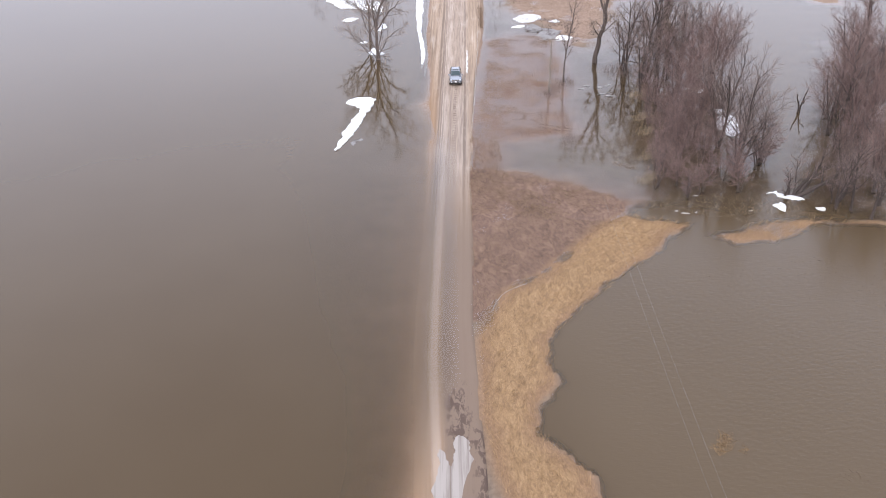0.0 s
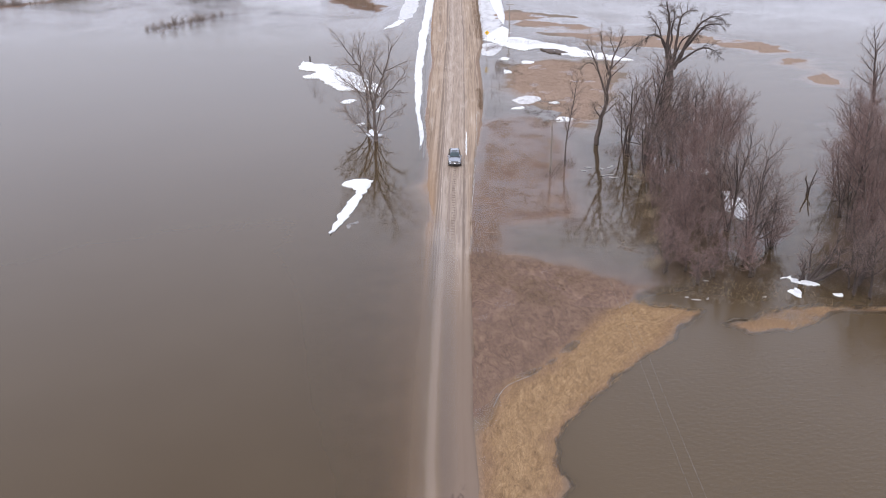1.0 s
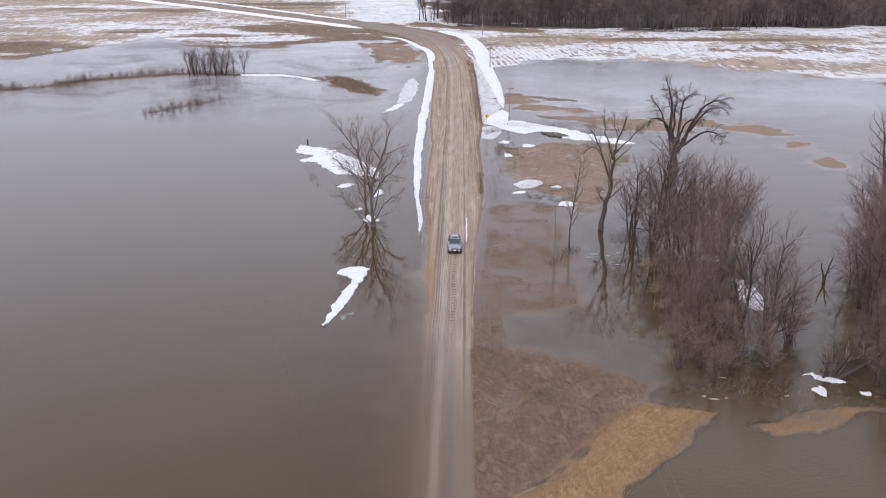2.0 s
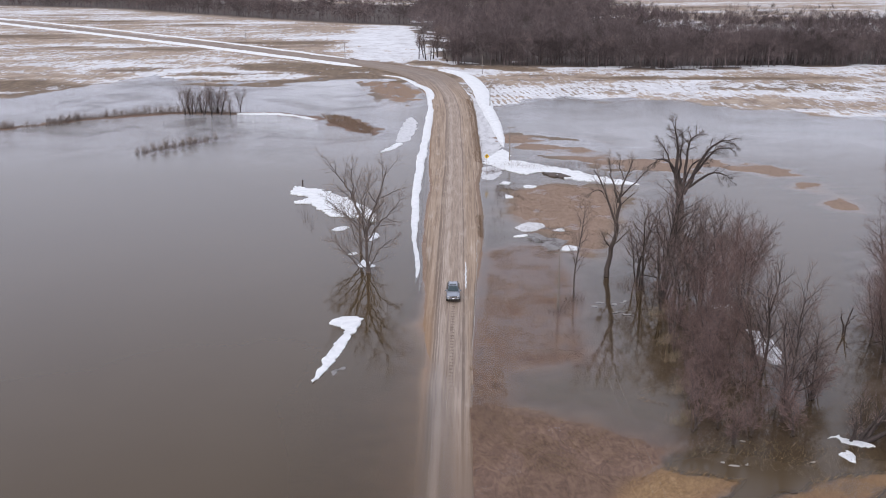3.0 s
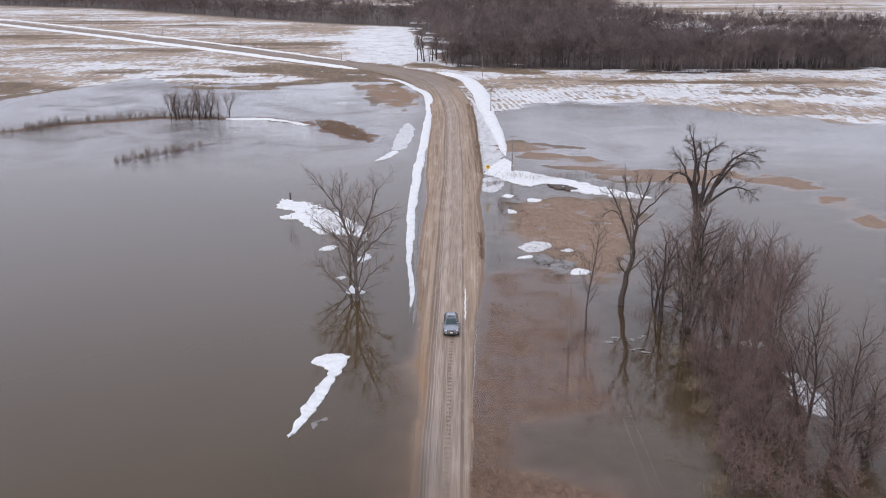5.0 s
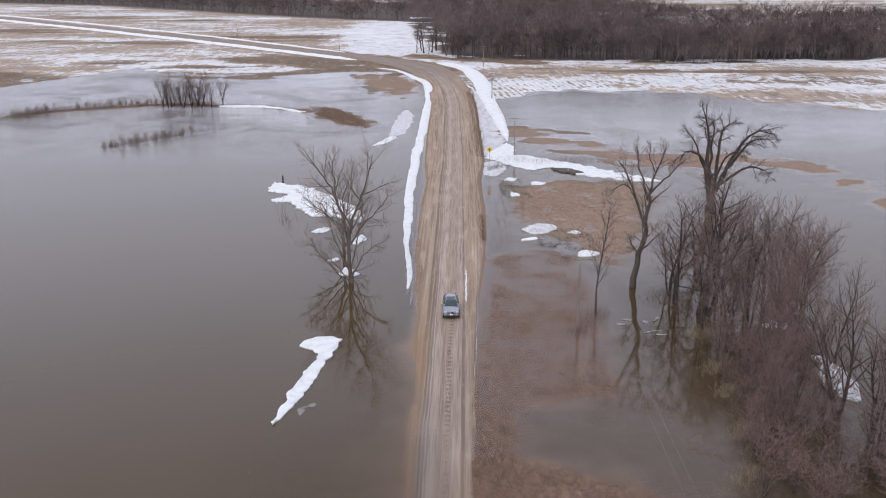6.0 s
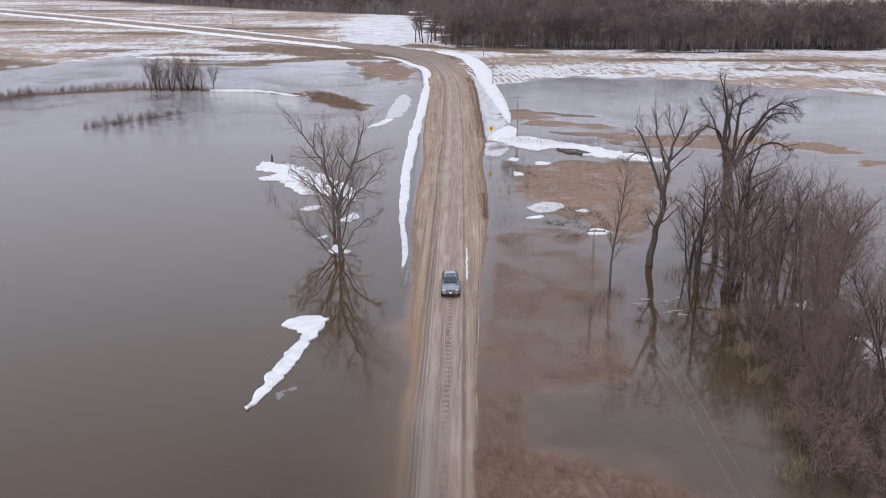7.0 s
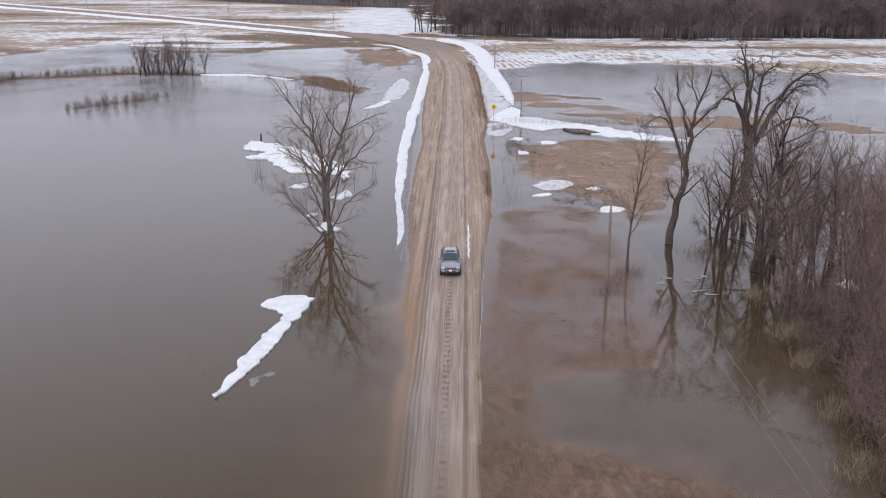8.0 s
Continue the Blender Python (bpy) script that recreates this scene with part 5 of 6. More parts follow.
# ---- far woods ----
def far_woods(name, places, seed, tall_, domes, limbs, twigs, thick):
    """Joined bare trees; domes: only the upper half of each crown, for those hidden behind others."""
    rng = random.Random(seed)
    protos = []
    for k in range(7):
        s = Shape()
        wide, deep, crown = rng.uniform(3.4, 5.6), rng.uniform(3.4, 5.0), rng.uniform(7.4, 9.4)
        if not domes:
            s.tube([Vector((0, 0, -0.8)), Vector((rng.uniform(-.5, .5), rng.uniform(-.5, .5), 5)), Vector((rng.uniform(-.8, .8), rng.uniform(-.8, .8), 11.5))], [rng.uniform(0.1, 0.24), rng.uniform(0.08, 0.15), 0.04], 3)
        for _ in range(limbs):
            w, e = rng.uniform(0, 6.28), math.asin(rng.uniform(0.0 if domes else -0.75, 1))
            out = Vector((math.cos(w) * math.cos(e), math.sin(w) * math.cos(e), math.sin(e)))
            tip = Vector((out.x * wide, out.y * wide, crown + out.z * deep)) * rng.uniform(0.85, 1.08)
            if not domes:
                s.blade(Vector((0, 0, max(2.5, min(tip.z - 3, 7)))), tip, 0.07)
            for _ in range(twigs):
                a = Vector((0, 0, crown - 1.5)).lerp(tip, rng.uniform(0.6, 1)) + Vector((rng.gauss(0, 0.75), rng.gauss(0, 0.75), rng.gauss(0, 0.5)))
                s.blade(a, a + out * rng.uniform(0.4, 1.3) + Vector((rng.gauss(0, 0.45), rng.gauss(0, 0.45), rng.gauss(0.4, 0.4))), rng.uniform(0.6, 1.3) * thick)
        tri = []
        for f in s.f:
            tri += [(f[0], f[i], f[i + 1]) for i in range(1, len(f) - 1)]
        protos.append((np.array([tuple(p) for p in s.v]), np.array(tri)))
    vs, fs, tones, base = [], [], [], 0
    for x, y in places:
        v, f = protos[rng.randrange(7)]
        a, k = rng.uniform(0, 6.28), (rng.uniform(0.72, 1.14) if domes or rng.random() < 0.62 else rng.uniform(0.25, 0.6)) * tall_ / 14
        c, s_ = math.cos(a) * k, math.sin(a) * k
        tones.append(np.full(len(v), rng.random(), dtype=np.float32))
        vs.append(np.stack([v[:, 0] * c - v[:, 1] * s_ + x, v[:, 0] * s_ + v[:, 1] * c + y, v[:, 2] * k + 0.3], -1))
        fs.append(f + base)
        base += len(v)
    me = bpy.data.meshes.new(name)
    me.from_pydata(np.concatenate(vs).tolist(), [], np.concatenate(fs).tolist())
    me.attributes.new("tone", "FLOAT", "POINT").data.foreach_set("value", np.concatenate(tones))
    me.materials.append(FOREST)
    return tagged(new(name, me), "dense belt of bare brown winter woodland", "woods", kind="stuff")


def sown(poly, count, seed):
    rng = np.random.default_rng(seed)
    lo, hi = np.min(poly, axis=0), np.max(poly, axis=0)
    x, y = rng.uniform(lo[0], hi[0], count * 6), rng.uniform(lo[1], hi[1], count * 6)
    ok = inside(x, y, poly) > 0
    return list(zip(x[ok][:count].tolist(), y[ok][:count].tolist()))


def clumped(places, size, least, seed):
    a = np.array(places)
    keep = rough(a[:, 0], a[:, 1], size, seed) > least
    return [tuple(p) for p in a[keep].tolist()]


far_woods("woodland", clumped(sown([(2, 292), (30, 280), (52, 279), (97, 262), (150, 273), (260, 278), (300, 282), (300, 312), (150, 302), (97, 294), (2, 322)], 1250, 4), 9, 0.4, 91), 1, 16.5, False, 13, 24, 0.05)
far_woods("woodland", sown(WOODS, 2500, 1), 5, 16.5, True, 9, 22, 0.075)
far_woods("woodland", sown([(-22, 566), (-83, 606), (-199, 722), (-365, 900), (-560, 1020), (-545, 1050), (-345, 930), (-190, 752), (-70, 636), (-15, 590)], 900, 2), 2, 17, False, 12, 10, 0.15)
far_woods("woodland", sown(WOODS_WEST, 1300, 6), 6, 17, True, 8, 9, 0.2)
far_woods("woodland", sown([(250, 1150), (1200, 1000), (1300, 1300), (200, 1500)], 500, 3), 3, 14, False, 9, 9, 0.2)


# ---- reeds, grass and twigs ----
def blades(name, places, lengths, flat, width, material_, label, category, seed, lean=None, base=None):
    """Many single blades; flat 0 stands upright, 1 lies on the ground."""
    rng = random.Random(seed)
    s = Shape()
    for x, y in places:
        ln = rng.uniform(*lengths)
        w = rng.uniform(0, 6.28) if lean is None else lean(x, y) + rng.gauss(0, 0.28)
        f = min(1, max(0, rng.gauss(flat, 0.12)))
        p = Vector((x, y, max(z_base(x, y), -0.1 if flat < 0.6 else -0.02) - 0.02))
        s.blade(p, p + Vector((math.cos(w) * ln * f, math.sin(w) * ln * f, ln * math.sqrt(max(0.02, 1 - f * f)))), width * rng.uniform(0.7, 1.4))
    return tagged(new(name, s.mesh(name, material_)), label, category, kind="stuff")


def band(line, count, wide, seed):
    rng = random.Random(seed)
    pts = curve_through(line, 1.0)
    return [(p[0] + rng.gauss(0, wide), p[1] + rng.gauss(0, wide)) for p in (rng.choice(pts) for _ in range(count))]


BANK_LINE = [(5.5, -86), (3.5, -71), (4.5, -62), (8.5, -55.5), (15, -49), (23, -43)]


def bankwise(x, y):
    k = min(range(len(BANK_LINE) - 1), key=lambda i: (x - (BANK_LINE[i][0] + BANK_LINE[i + 1][0]) / 2) ** 2 + (y - (BANK_LINE[i][1] + BANK_LINE[i + 1][1]) / 2) ** 2)
    return math.atan2(BANK_LINE[k + 1][1] - BANK_LINE[k][1], BANK_LINE[k + 1][0] - BANK_LINE[k][0]) + 0.9 * noise.noise((x * 0.25, y * 0.25, 0))


def drift(x, y):
    return 2.2 + 1.6 * (noise.noise((x * 0.12, y * 0.12, 0)) + 0.5 * noise.noise((x * 0.4, y * 0.4, 3)))


blades("reed_mat", sown(GOLD_BANK, 14000, 5) + sown(GOLD_SPIT, 1500, 6), (0.3, 0.9), 0.97, 0.013, REED, "golden mat of flattened dry reeds on the bank", "reeds", 1, bankwise)
blades("drowned_grass", clumped(sown(BROWN_SOUTH, 20000, 7) + sown(BROWN_NORTH, 24000, 8), 2.6, 0.36, 11), (0.2, 0.6), 0.96, 0.009, REED_BROWN, "brown dead grass lying in shallow water", "grass", 2, drift)
blades("island_grass", clumped(sown(TAN_ISLE, 9000, 9), 3, 0.42, 12), (0.2, 0.6), 0.92, 0.014, REED_BROWN, "tan dead grass on a drowned rise", "grass", 3, drift)
blades("reed_row", clumped(band(REED_ROW[:5], 9000, 1.0, 1), 3, 0.22, 3), (0.4, 1.8), 0.2, 0.022, TWIG_PALE, "row of dead reeds and brush on a drowned bank", "reeds", 4)
blades("reed_clump", band([(-73.5, 99.5), (-67, 107), (-62, 113)], 900, 0.8, 2) + band([(-60, 115), (-55, 119)], 60, 0.8, 3), (0.4, 1.7), 0.2, 0.02, TWIG, "clump of dead reeds standing in the water", "reeds", 5)
blades("brush", sown(BRUSH, 2600, 11), (0.4, 1.2), 0.5, 0.03, REED_BROWN, "low brown brush on a small drowned rise", "brush", 6)
blades("spit_grass", sown(SPIT_WEST, 1500, 12), (0.3, 0.8), 0.7, 0.03, REED, "dry tan grass on a low spit", "grass", 7)
blades("verge_grass", band([(4.7, 28), (4.9, 40)], 400, 0.25, 5) + band([(6.6, 84), (6.9, 110), (7.2, 160), (6.8, 180)], 4200, 0.6, 6), (0.25, 0.75), 0.5, 0.03, REED_BROWN, "dead weeds along the edge of the road", "weeds", 8)
blades("sign_grass", band([(8.2, 74), (10.5, 77)], 260, 0.8, 7) + band([(12, 83), (18, 80), (30, 84)], 700, 1.5, 8), (0.5, 1.6), 0.25, 0.018, TWIG, "dead weeds standing in snow by the road", "weeds", 9)
blades("shore_reeds", sown([(19, -39), (24, -36), (36, -38), (38, -42), (30, -43), (24, -41)], 1500, 13) + sown([(22, -32), (23.5, -22), (25, -3), (29, -3), (29, -22), (27, -34)], 1800, 14), (0.2, 0.9), 0.7, 0.011, REED_DULL,
       "pale dead reeds at the foot of the grove", "reeds", 10)
for cx, cy in ((25.8, -5.1), (24.6, -18.4), (25.1, -13.6), (23.5, -26), (21.8, -32.5)):
    blades("reed_tuft", band([(cx - 0.6, cy - 0.8), (cx + 0.7, cy + 0.9)], 650, 0.5, int(cy) & 31), (0.3, 1.2), 0.45, 0.007, REED_PALE, "tuft of pale dead reeds at the edge of the grove", "reeds", int(-cy))
blades("grass_tussocks", clumped(sown([(1.8, -18), (5.2, -20), (5.6, -31), (15, -34), (9, -43), (1.5, -38)], 5200, 27), 1.6, 0.5, 15), (0.25, 0.7), 0.8, 0.014, REED_BROWN, "golden tussocks of dead grass beside the drowned road", "grass", 15, drift)
blades("floating_debris", sown([(26, -80), (27.6, -80), (27.4, -79), (26.2, -79)], 70, 16) + sown([(18.5, -28.5), (21, -30), (21.2, -29.4), (18.8, -27.8)], 240, 17),
       (0.2, 0.5), 0.97, 0.012, REED_BROWN, "scraps of dead reed floating on the water", "debris", 11)
blades("reed_tuft", band([(18.1, -76.9), (18.7, -76.2), (19.0, -75.6)], 420, 0.28, 29) + band([(18.6, -76.6), (20.0, -76.9)], 90, 0.2, 30), (0.2, 0.6), 0.85, 0.012, REED, "tuft of golden dead reed in the pond", "reeds", 31)
blades("drowned_brush", clumped(sown([(12, 33), (20, 33), (21, 22), (15, 20), (12.5, 26)], 1300, 18) + sown([(8.5, 66), (13, 66), (14, 52), (9.5, 50)], 700, 19), 2, 0.5, 7), (0.4, 1.1), 0.75, 0.02, TWIG_DARK,
       "dark tangle of drowned twigs", "brush", 12)


# ---- utility poles, wires, sign, post ----
def utility_pole(x, y, tall_, label):
    ob = thing("utility_pole", label, "utility pole", pose(x, y, max(z_base(x, y), -0.8)), "pole line")
    s = Shape()
    n_ = 6
    s.tube([Vector((0.012 * math.sin(i), 0, -0.5 + (tall_ + 0.5) * i / n_)) for i in range(n_ + 1)], [0.15 - 0.05 * i / n_ for i in range(n_)], 8)
    part("post", s, WOOD_GREY, ob, soft=True)
    s = Shape()
    s.box((-0.75, -0.06, tall_ - 0.42), (1.05, 0.06, tall_ - 0.3))
    part("crossarm", s, WOOD_GREY, ob)
    for dx in (-0.55, 0.15, 0.95):
        s = Shape()
        s.tube([Vector((dx, 0, tall_ - 0.32)), Vector((dx, 0, tall_ - 0.2)), Vector((dx, 0, tall_ - 0.12))], [0.05, 0.06], 6)
        part("insulator", s, CERAMIC, ob)
    return ob


POLES = [(13.2, -92), (13.4, -3.5), (13.6, 86.5), (13.2, 166), (14.5, 254)]
for x, y in POLES:
    utility_pole(x, y, 8.0 - min(max(z_base(x, y), -0.8), 0), "weathered wooden utility pole with a crossarm")
for x, y in [(-48.6, 322), (-115, 410), (-181, 483), (-244, 548), (-308, 619)]:
    utility_pole(x, y, 8.0, "distant wooden utility pole beside the road")
for (ax, ay), (bx, by) in zip(POLES, POLES[1:]):
    line = thing("power_line", "two thin aluminium wires sagging between poles", "cable", pose(0, 0, 0), "power lines")
    for dx in (0.15, 0.95):
        s, pts = Shape(), []
        for i in range(25):
            t = i / 24
            pts.append(Vector((ax + (bx - ax) * t + dx, ay + (by - ay) * t, 7.9 - 1.2 * 4 * t * (1 - t))))
        s.tube(pts, [0.0042] * 25, 4)
        part("wire", s, CABLE, line)


def road_sign(x, y):
    z = max(z_base(x, y), -0.6)
    ob = thing("road_sign", "yellow diamond warning sign on a thin post in snow", "road sign", pose(x, y, z, 0, 0, 4))
    t = 4.15 - z
    s = Shape()
    s.box((-0.035, -0.03, -0.4), (0.035, 0.03, t + 0.3), 0.01)
    part("post", s, STEEL, ob)
    s = Shape()
    r = 0.53
    s.ring_stack([[(dx * r, yy, t + dz * r) for dx, dz in ((-1, 0), (-0.94, -0.06), (0, -1), (0.06, -0.94), (1, 0), (0.94, 0.06), (0, 1), (-0.06, 0.94))] for yy in (-0.055, -0.04)])
    plate = part("plate", s, YELLOW, ob, "yellow diamond plate")
    s = Shape()
    s.box((-0.07, -0.066, t - 0.28), (0.07, -0.058, t + 0.1), 0.003)
    s.box((-0.2, -0.066, t + 0.08), (0.16, -0.058, t + 0.2), 0.003)
    part("arrow", s, BLACK, plate, "black arrow bar")
    return ob


road_sign(7.8, 72.5)
s = Shape()
s.tube([Vector((0, 0, -1.2)), Vector((0.03, 0, 0.5)), Vector((-0.02, 0.02, 0.95)), Vector((0.06, 0, 1.25))], [0.17, 0.15, 0.12], 7)
s.tube([Vector((0, 0, 0.55)), Vector((0.2, 0, 0.75)), Vector((0.26, 0, 0.95))], [0.06, 0.05], 5)
tagged(new("tree_stump", s.mesh("tree_stump", BARK_DARK)), "dark broken stump standing in the water", "stump").matrix_basis = pose(-29.8, 64.8, 0)


# ---- dead wood ----
def dead_wood(name, x, y, limbs, label):
    """limbs: rows of start, end and radius, each bent a little."""
    s = Shape()
    for a, b, r in limbs:
        a, b = Vector(a), Vector(b)
        n_ = 6
        pts = [a.lerp(b, i / n_) + Vector((noise.noise((i, r * 50, x)) * 0.25, noise.noise((i, r * 50, y)) * 0.25, math.sin(math.pi * i / n_) * 0.1 * (b - a).length)) for i in range(n_ + 1)]
        s.tube(pts, [r * (1 - 0.1 * i) for i in range(n_)], 6)
    ob = tagged(new(name, s.mesh(name, BARK_DARK, True)), label, "dead wood", "dead wood")
    ob.matrix_basis = pose(x, y, max(z_base(x, y), -0.5))
    return ob


dead_wood("snag", 46.3, -12, [((0, 0, -1), (0.9, 0.4, 4.0), 0.14), ((0.1, 0, 0.3), (-0.7, 0, 3.2), 0.15), ((0.4, 0.2, 1.6), (1.5, 0.2, 2.8), 0.07)], "forked dead snag rising from the water")
LEANING = dict(YOUNG, wig=[0.12, 0.14, 0.16, 0.18], first=[0.35, 0.2, 0.15, 0], kids=[9, 6, 5, 0], up=[0.04, 0.07, 0.05, 0.03])
tree("leaning_tree", [(0, 0, 0.9, 0.4, 6.0, 0.26, -0.6), (0.1, 0, 2.2, 0.1, 7.5, 0.26, -0.2), (0.2, 0.2, 2.4, 0.7, 7.0, 0.2, 0.0), (-0.8, 0, -0.15, 0.05, 3.2, 0.2, -0.5), (-0.3, 0.3, 0.05, 0.1, 3.4, 0.2, -0.5), (0.2, 0.1, 0.35, 0.5, 5, 0.14, -0.5)],
     LEANING, 31, "cluster of dark leaning bare trunks at the waterside", pose(37, -36.8, max(z_base(37, -36.8), -0.5)), BARK_DARK, TWIG, "leaning trees")
tree("leaning_tree", [(0, 0, 0.5, 0.35, 5, 0.16, -0.6), (0, 0, -0.18, 0.2, 4, 0.12, -0.5), (0.6, 0.2, 0.9, 0.3, 5, 0.14, -0.5)],
     LEANING, 32, "pair of dark leaning bare trunks at the waterside", pose(40.8, -38.6, max(z_base(40.8, -38.6), -0.5)), BARK_DARK, TWIG, "leaning trees")
dead_wood("fallen_branch", 48.5, -15, [((0, 0, 0.3), (5, -1, 0.6), 0.07)], "grey fallen branch lying over the water")
dead_wood("fallen_branch", 28, 1, [((-2.5, 1.5, 2.6), (3, -1, 0.3), 0.09), ((0, 0.4, 1.4), (2.6, 1.5, 2.2), 0.05)], "pale broken branch caught among the trunks")
for x, y, h_ in ((-26.1, 43.6, 2.6), (-14.5, 103, 2.0), (-15.5, 100.5, 1.5), (-24, 36, 1.8), (-10, 40, 1.6), (11.5, 44, 1.5)):
    tree("sapling", [(0, 0, 0.05, 0, h_ + 0.8, 0.03), (0.2, 0, 0.2, 0, h_, 0.025)], dict(BUSHY, kids=[6, 3, 0, 0], segs=[4, 3, 2]), int(x * 10) & 255, "thin bare sapling standing in the water",
         pose(x, y, max(z_base(x, y), -0.8)), BARK_DARK, TWIG_DARK, "saplings", "sapling")

blades("drowned_brush", band([(15.4, -1.0), (16.6, 0.6)], 260, 0.7, 31) + band([(13.0, -4.6), (14.0, -3.6)], 160, 0.6, 32) + band([(22.8, 5.5), (25.0, 3.0), (25.6, 7.5), (27.4, 2.5)], 900, 0.9, 33), (0.4, 1.5), 0.5, 0.011, TWIG,
       "grey-brown tangle of brush round drowned trunks", "brush", 16)
blades("drowned_twigs", band([(7.2, 24), (8.2, 44), (9.5, 62)], 260, 0.9, 21) + band([(-23, 42), (-18, 31), (-14, 24)], 150, 1.2, 22) + band([(-27, 46), (-25, 38)], 60, 0.7, 23), (0.4, 1.4), 0.25, 0.012, TWIG_DARK,
       "thin dark twigs sticking out of the water", "twigs", 14)
dead_wood("driftwood", -9.6, 22, [((-0.9, 0, 0.02), (0.9, 0.3, 0.05), 0.04)], "thin grey branch drifting on the flood water")


# ---- car ----
def car_materials():
    m, n, l, b = material("silver_paint")
    l.new(ramp(n, l, noise_tex(n, l, coords(n, l), 1.5, 4), [(0.3, (0.29, 0.315, 0.355)), (0.7, (0.37, 0.395, 0.435))]), b.inputs["Base Color"])
    b.inputs["Metallic"].default_value, b.inputs["Roughness"].default_value = 0.6, 0.24
    b.inputs["Coat Weight"].default_value = 0.5
    glass = plain("car_glass", (0.022, 0.036, 0.04), (0.05, 0.075, 0.08), 0.04, scale=1.2)
    lamp = plain("lamp_lens", (0.35, 0.36, 0.37), (0.5, 0.5, 0.5), 0.1)
    red = plain("tail_lens", (0.4, 0.01, 0.01), (0.5, 0.02, 0.015), 0.2)
    lit = red.node_tree.nodes["Principled BSDF"]
    lit.inputs["Emission Color"].default_value = (1, 0.04, 0.02, 1)
    lit.inputs["Emission Strength"].default_value = 6.0
    mud = plain("mud_plastic", (0.012, 0.012, 0.012), (0.035, 0.03, 0.026), 0.7, scale=5)
    rim = plain("wheel_alloy", (0.35, 0.34, 0.33), (0.5, 0.49, 0.48), 0.35, 0.7)
    tyre = plain("tyre_rubber", (0.014, 0.013, 0.012), (0.04, 0.035, 0.03), 0.85)
    chrome = plain("chrome", (0.6, 0.6, 0.6), (0.7, 0.7, 0.7), 0.15, 1.0)
    plate = plain("plate_white", (0.7, 0.7, 0.7), (0.8, 0.8, 0.8), 0.4)
    return m, glass, lamp, red, mud, rim, tyre, chrome, plate


def section(y, half, z0, z1, crown, tuck=0.08):
    """A ring round the car's body at y: flat floor, bulging side, crowned top."""
    pts = [(-half + tuck, z0), (-half, z0 + 0.18), (-half, (z0 + z1) / 2), (-half + 0.04, z1 - 0.1), (-half + 0.14, z1), (-half * 0.4, z1 + crown)]
    pts = pts + [(-x, z) for x, z in reversed(pts)]
    return [(x, y, z) for x, z in pts]


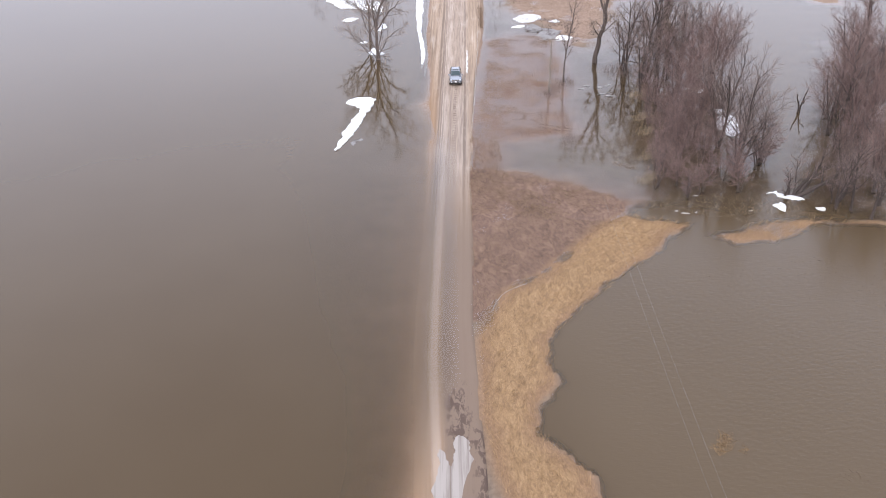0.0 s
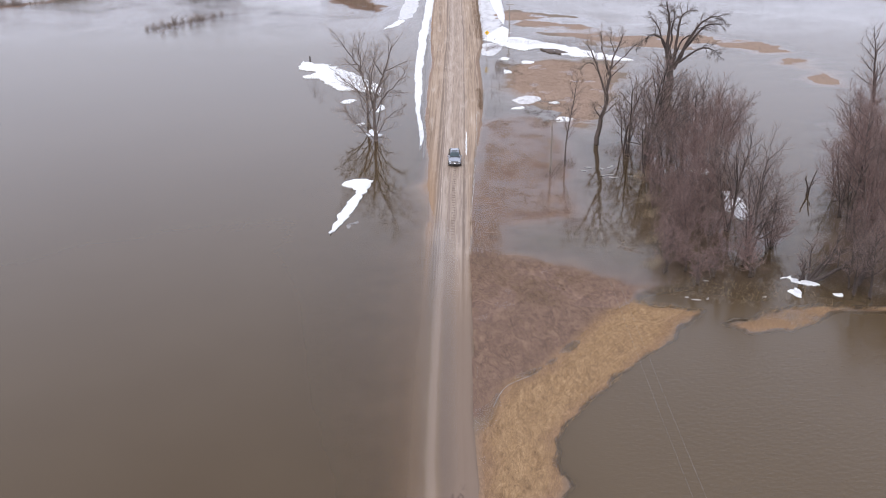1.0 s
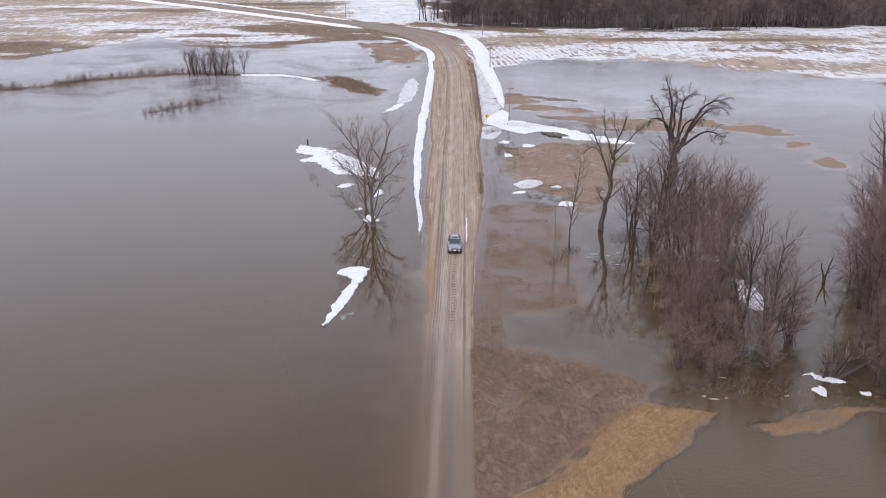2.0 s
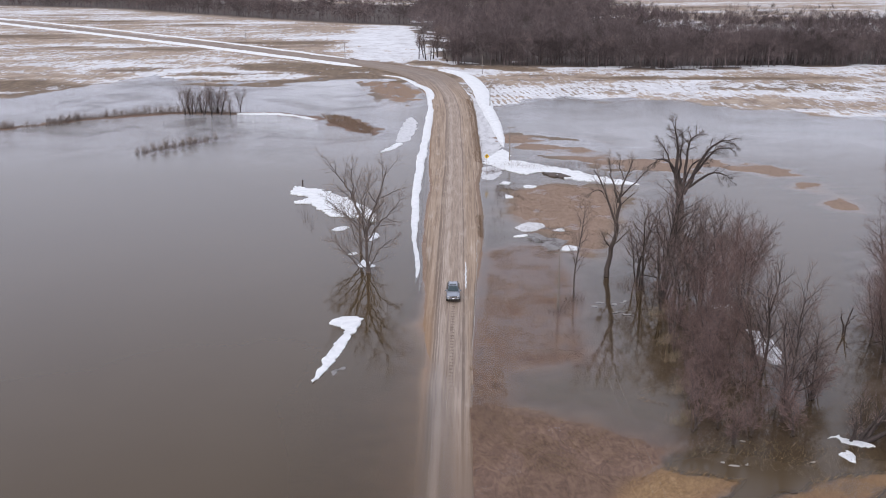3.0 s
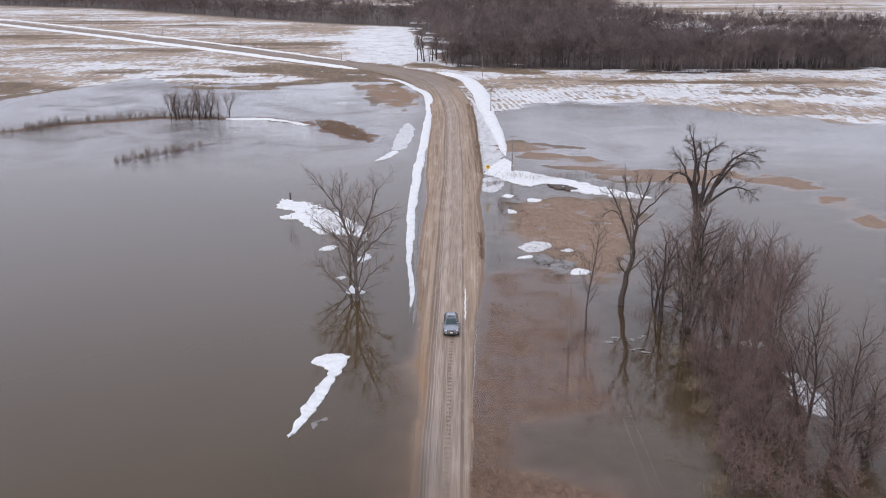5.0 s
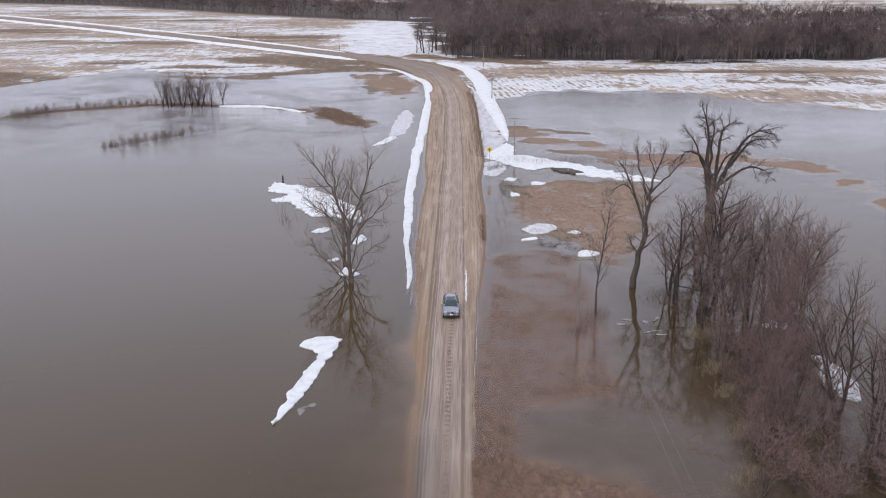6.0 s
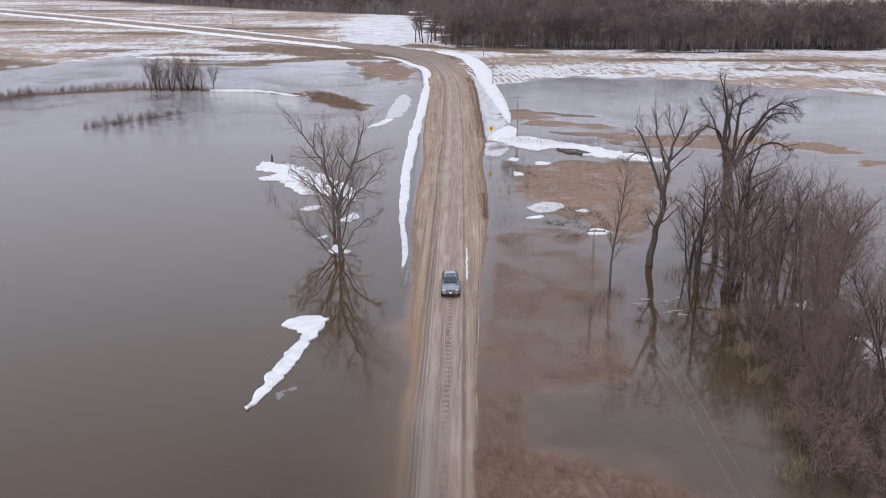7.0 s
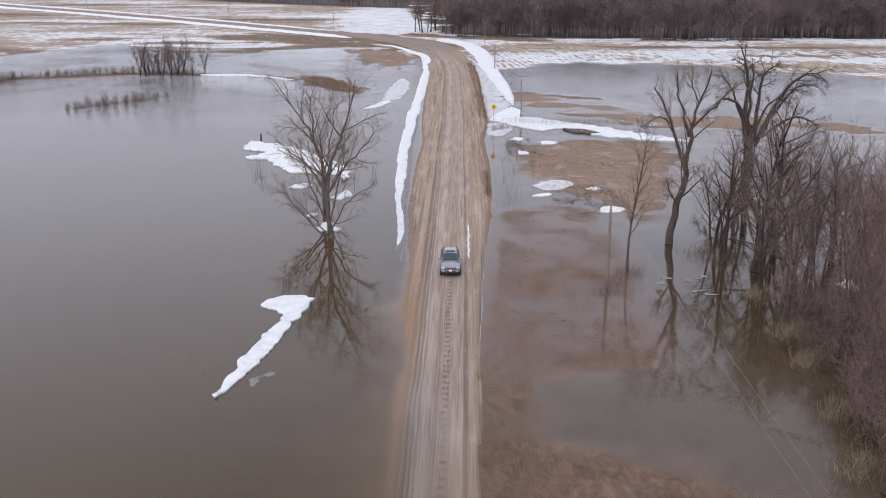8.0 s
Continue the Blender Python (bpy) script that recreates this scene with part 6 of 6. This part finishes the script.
def car(m):
    paint, glass, lamp, red, mud, rim, tyre, chrome, plate_ = car_materials()
    ob = thing("car", "silver sport utility car standing on the muddy road", "car", m)
    s = Shape()
    s.ring_stack([section(-2.2, 0.6, 0.46, 0.78, 0.01), section(-2.14, 0.74, 0.4, 0.86, 0.02), section(-2.0, 0.84, 0.34, 0.93, 0.04), section(-1.75, 0.89, 0.32, 0.98, 0.05), section(-1.4, 0.905, 0.3, 1.02, 0.06),
                  section(-0.95, 0.91, 0.3, 1.07, 0.06), section(0, 0.91, 0.3, 1.1, 0.03), section(1.2, 0.91, 0.3, 1.12, 0.03), section(1.9, 0.9, 0.34, 1.1, 0.03),
                  section(2.15, 0.85, 0.4, 1.05, 0.02), section(2.22, 0.76, 0.5, 0.9, 0.02)])
    part("body", s, paint, ob, soft=True)

    def cabin(y, half, z):
        return [(-half, y, 1.1), (-half + 0.03, y, 1.14), (-z[0], y, z[1] - 0.05), (-z[0] + 0.08, y, z[1]), (z[0] - 0.08, y, z[1]), (z[0], y, z[1] - 0.05), (half - 0.03, y, 1.14), (half, y, 1.1)]
    s = Shape()
    s.ring_stack([cabin(-1.05, 0.84, (0.78, 1.15)), cabin(-0.62, 0.84, (0.68, 1.4)), cabin(-0.2, 0.84, (0.6, 1.61)), cabin(0.5, 0.84, (0.59, 1.67)), cabin(1.4, 0.84, (0.58, 1.65)),
                  cabin(1.85, 0.83, (0.57, 1.57)), cabin(2.12, 0.82, (0.74, 1.16))])
    roof = part("cabin", s, paint, ob, soft=False)

    def pane(name, quad, parent=ob, mat=glass):
        a, b, c, d = [Vector(p) for p in quad]
        nrm = (b - a).cross(d - a).normalized()
        s_ = Shape()
        s_.ring_stack([[p + nrm * e for p in (a, b, c, d)] for e in (0.0, 0.012)])
        return part(name, s_, mat, parent)
    pane("windscreen", [(-0.68, -1.0, 1.23), (0.68, -1.0, 1.23), (0.52, -0.3, 1.6), (-0.52, -0.3, 1.6)])
    s = Shape()
    s.ring_stack([[(-0.71, -1.03, 1.185 + e), (0.71, -1.03, 1.185 + e), (0.55, -0.26, 1.6 + e), (-0.55, -0.26, 1.6 + e)] for e in (0.0, 0.02)])
    part("windscreen_frame", s, BLACK, ob, "black windscreen surround")
    pane("rear_window", [(0.7, 2.07, 1.25), (-0.7, 2.07, 1.25), (-0.6, 1.88, 1.54), (0.6, 1.88, 1.54)])
    for sx in (-1, 1):
        for name, quad in (("front_window", [(-0.842, -0.55, 1.17), (-0.842, 0.42, 1.17), (-0.635, 0.42, 1.58), (-0.65, -0.2, 1.56)]),
                           ("rear_door_window", [(-0.842, 0.5, 1.17), (-0.842, 1.3, 1.17), (-0.635, 1.3, 1.58), (-0.635, 0.5, 1.58)]),
                           ("quarter_window", [(-0.842, 1.38, 1.19), (-0.84, 1.85, 1.22), (-0.635, 1.75, 1.54), (-0.635, 1.38, 1.57)])):
            q = [(x * -sx if sx > 0 else x, y, z) for x, y, z in quad]
            pane(name, q if sx > 0 else q[::-1])
    s = Shape()
    s.box((-0.42, 0.02, 1.655), (0.42, 0.52, 1.69), 0.02)
    part("sunroof", s, glass, roof, "dark glass sunroof")
    for sx in (-1, 1):
        s = Shape()
        s.tube([Vector((sx * 0.53, -0.1, 1.63)), Vector((sx * 0.53, 0.0, 1.7)), Vector((sx * 0.53, 1.5, 1.7)), Vector((sx * 0.53, 1.65, 1.62))], [0.02, 0.022, 0.022], 5)
        part("roof_rail", s, mud, roof, "black roof rail")
        s = Shape()
        s.box((sx * 0.98 - 0.1, -0.78, 1.1), (sx * 0.98 + 0.1, -0.64, 1.26), 0.03)
        part("mirror", s, paint, ob)
        s = Shape()
        s.box((sx * 0.64 - 0.15, -2.16, 0.78), (sx * 0.64 + 0.15, -1.9, 0.9), 0.04)
        part("headlight", s, lamp, ob, "clear headlight")
        s = Shape()
        s.box((sx * 0.6 - 0.09, -2.235, 0.5), (sx * 0.6 + 0.09, -2.1, 0.58), 0.02)
        part("fog_light", s, lamp, ob, "round fog light")
        s = Shape()
        s.box((sx * 0.74 - 0.1, 2.06, 0.9), (sx * 0.74 + 0.1, 2.21, 1.12), 0.03)
        part("tail_light", s, red, ob, "lit red tail light")
        s = Shape()
        s.box((sx * 0.9 - 0.025, -1.0, 0.34), (sx * 0.9 + 0.025, 1.1, 0.46), 0.02)
        part("sill", s, mud, ob, "black sill trim")
        for y in (-1.35, 1.32):
            s = Shape()
            ring = [(math.cos(2 * math.pi * k / 20), math.sin(2 * math.pi * k / 20)) for k in range(20)]
            s.ring_stack([[(x, y + c * r, 0.35 + d * r) for c, d in ring] for x, r in ((sx * 0.7, 0.3), (sx * 0.72, 0.35), (sx * 0.9, 0.35), (sx * 0.925, 0.31))])
            w = part("wheel", s, tyre, ob, "black muddy tyre")
            s = Shape()
            s.ring_stack([[(x, y + c * r, 0.35 + d * r) for c, d in ring] for x, r in ((sx * 0.9, 0.23), (sx * 0.93, 0.22), (sx * 0.935, 0.08))])
            part("rim", s, rim, w, "grey alloy rim")
            s = Shape()
            s.ring_stack([[(x, y + c * r, 0.38 + d * r) for c, d in ring] for x, r in ((sx * 0.86, 0.42), (sx * 0.918, 0.42), (sx * 0.92, 0.37), (sx * 0.86, 0.37))], False)
            part("wheel_arch", s, mud, ob, "black wheel arch trim")
    s = Shape()
    s.box((-0.8, -2.27, 0.28), (0.8, -1.95, 0.55), 0.09)
    part("bumper", s, mud, ob, "dark lower bumper")
    s = Shape()
    s.box((-0.52, -2.225, 0.68), (0.52, -2.05, 0.87), 0.02)
    grille = part("grille", s, mud, ob, "black grille")
    for i in range(8):
        s = Shape()
        x = -0.49 + 0.14 * i
        s.box((x - 0.035, -2.24, 0.71), (x + 0.035, -2.2, 0.86), 0.008)
        part("grille_bar", s, chrome, grille, "chrome bar")
    s = Shape()
    s.box((-0.15, -2.32, 0.56), (0.15, -2.2, 0.68), 0.006)
    part("number_plate", s, plate_, ob, "blank white number plate")
    s = Shape()
    s.box((-0.6, -1.02, 1.15), (0.6, -0.97, 1.175), 0.008)
    part("wiper", s, BLACK, ob)
    return ob


car(pose(0, 0.55, 0.22, -0.6, 0, 0))
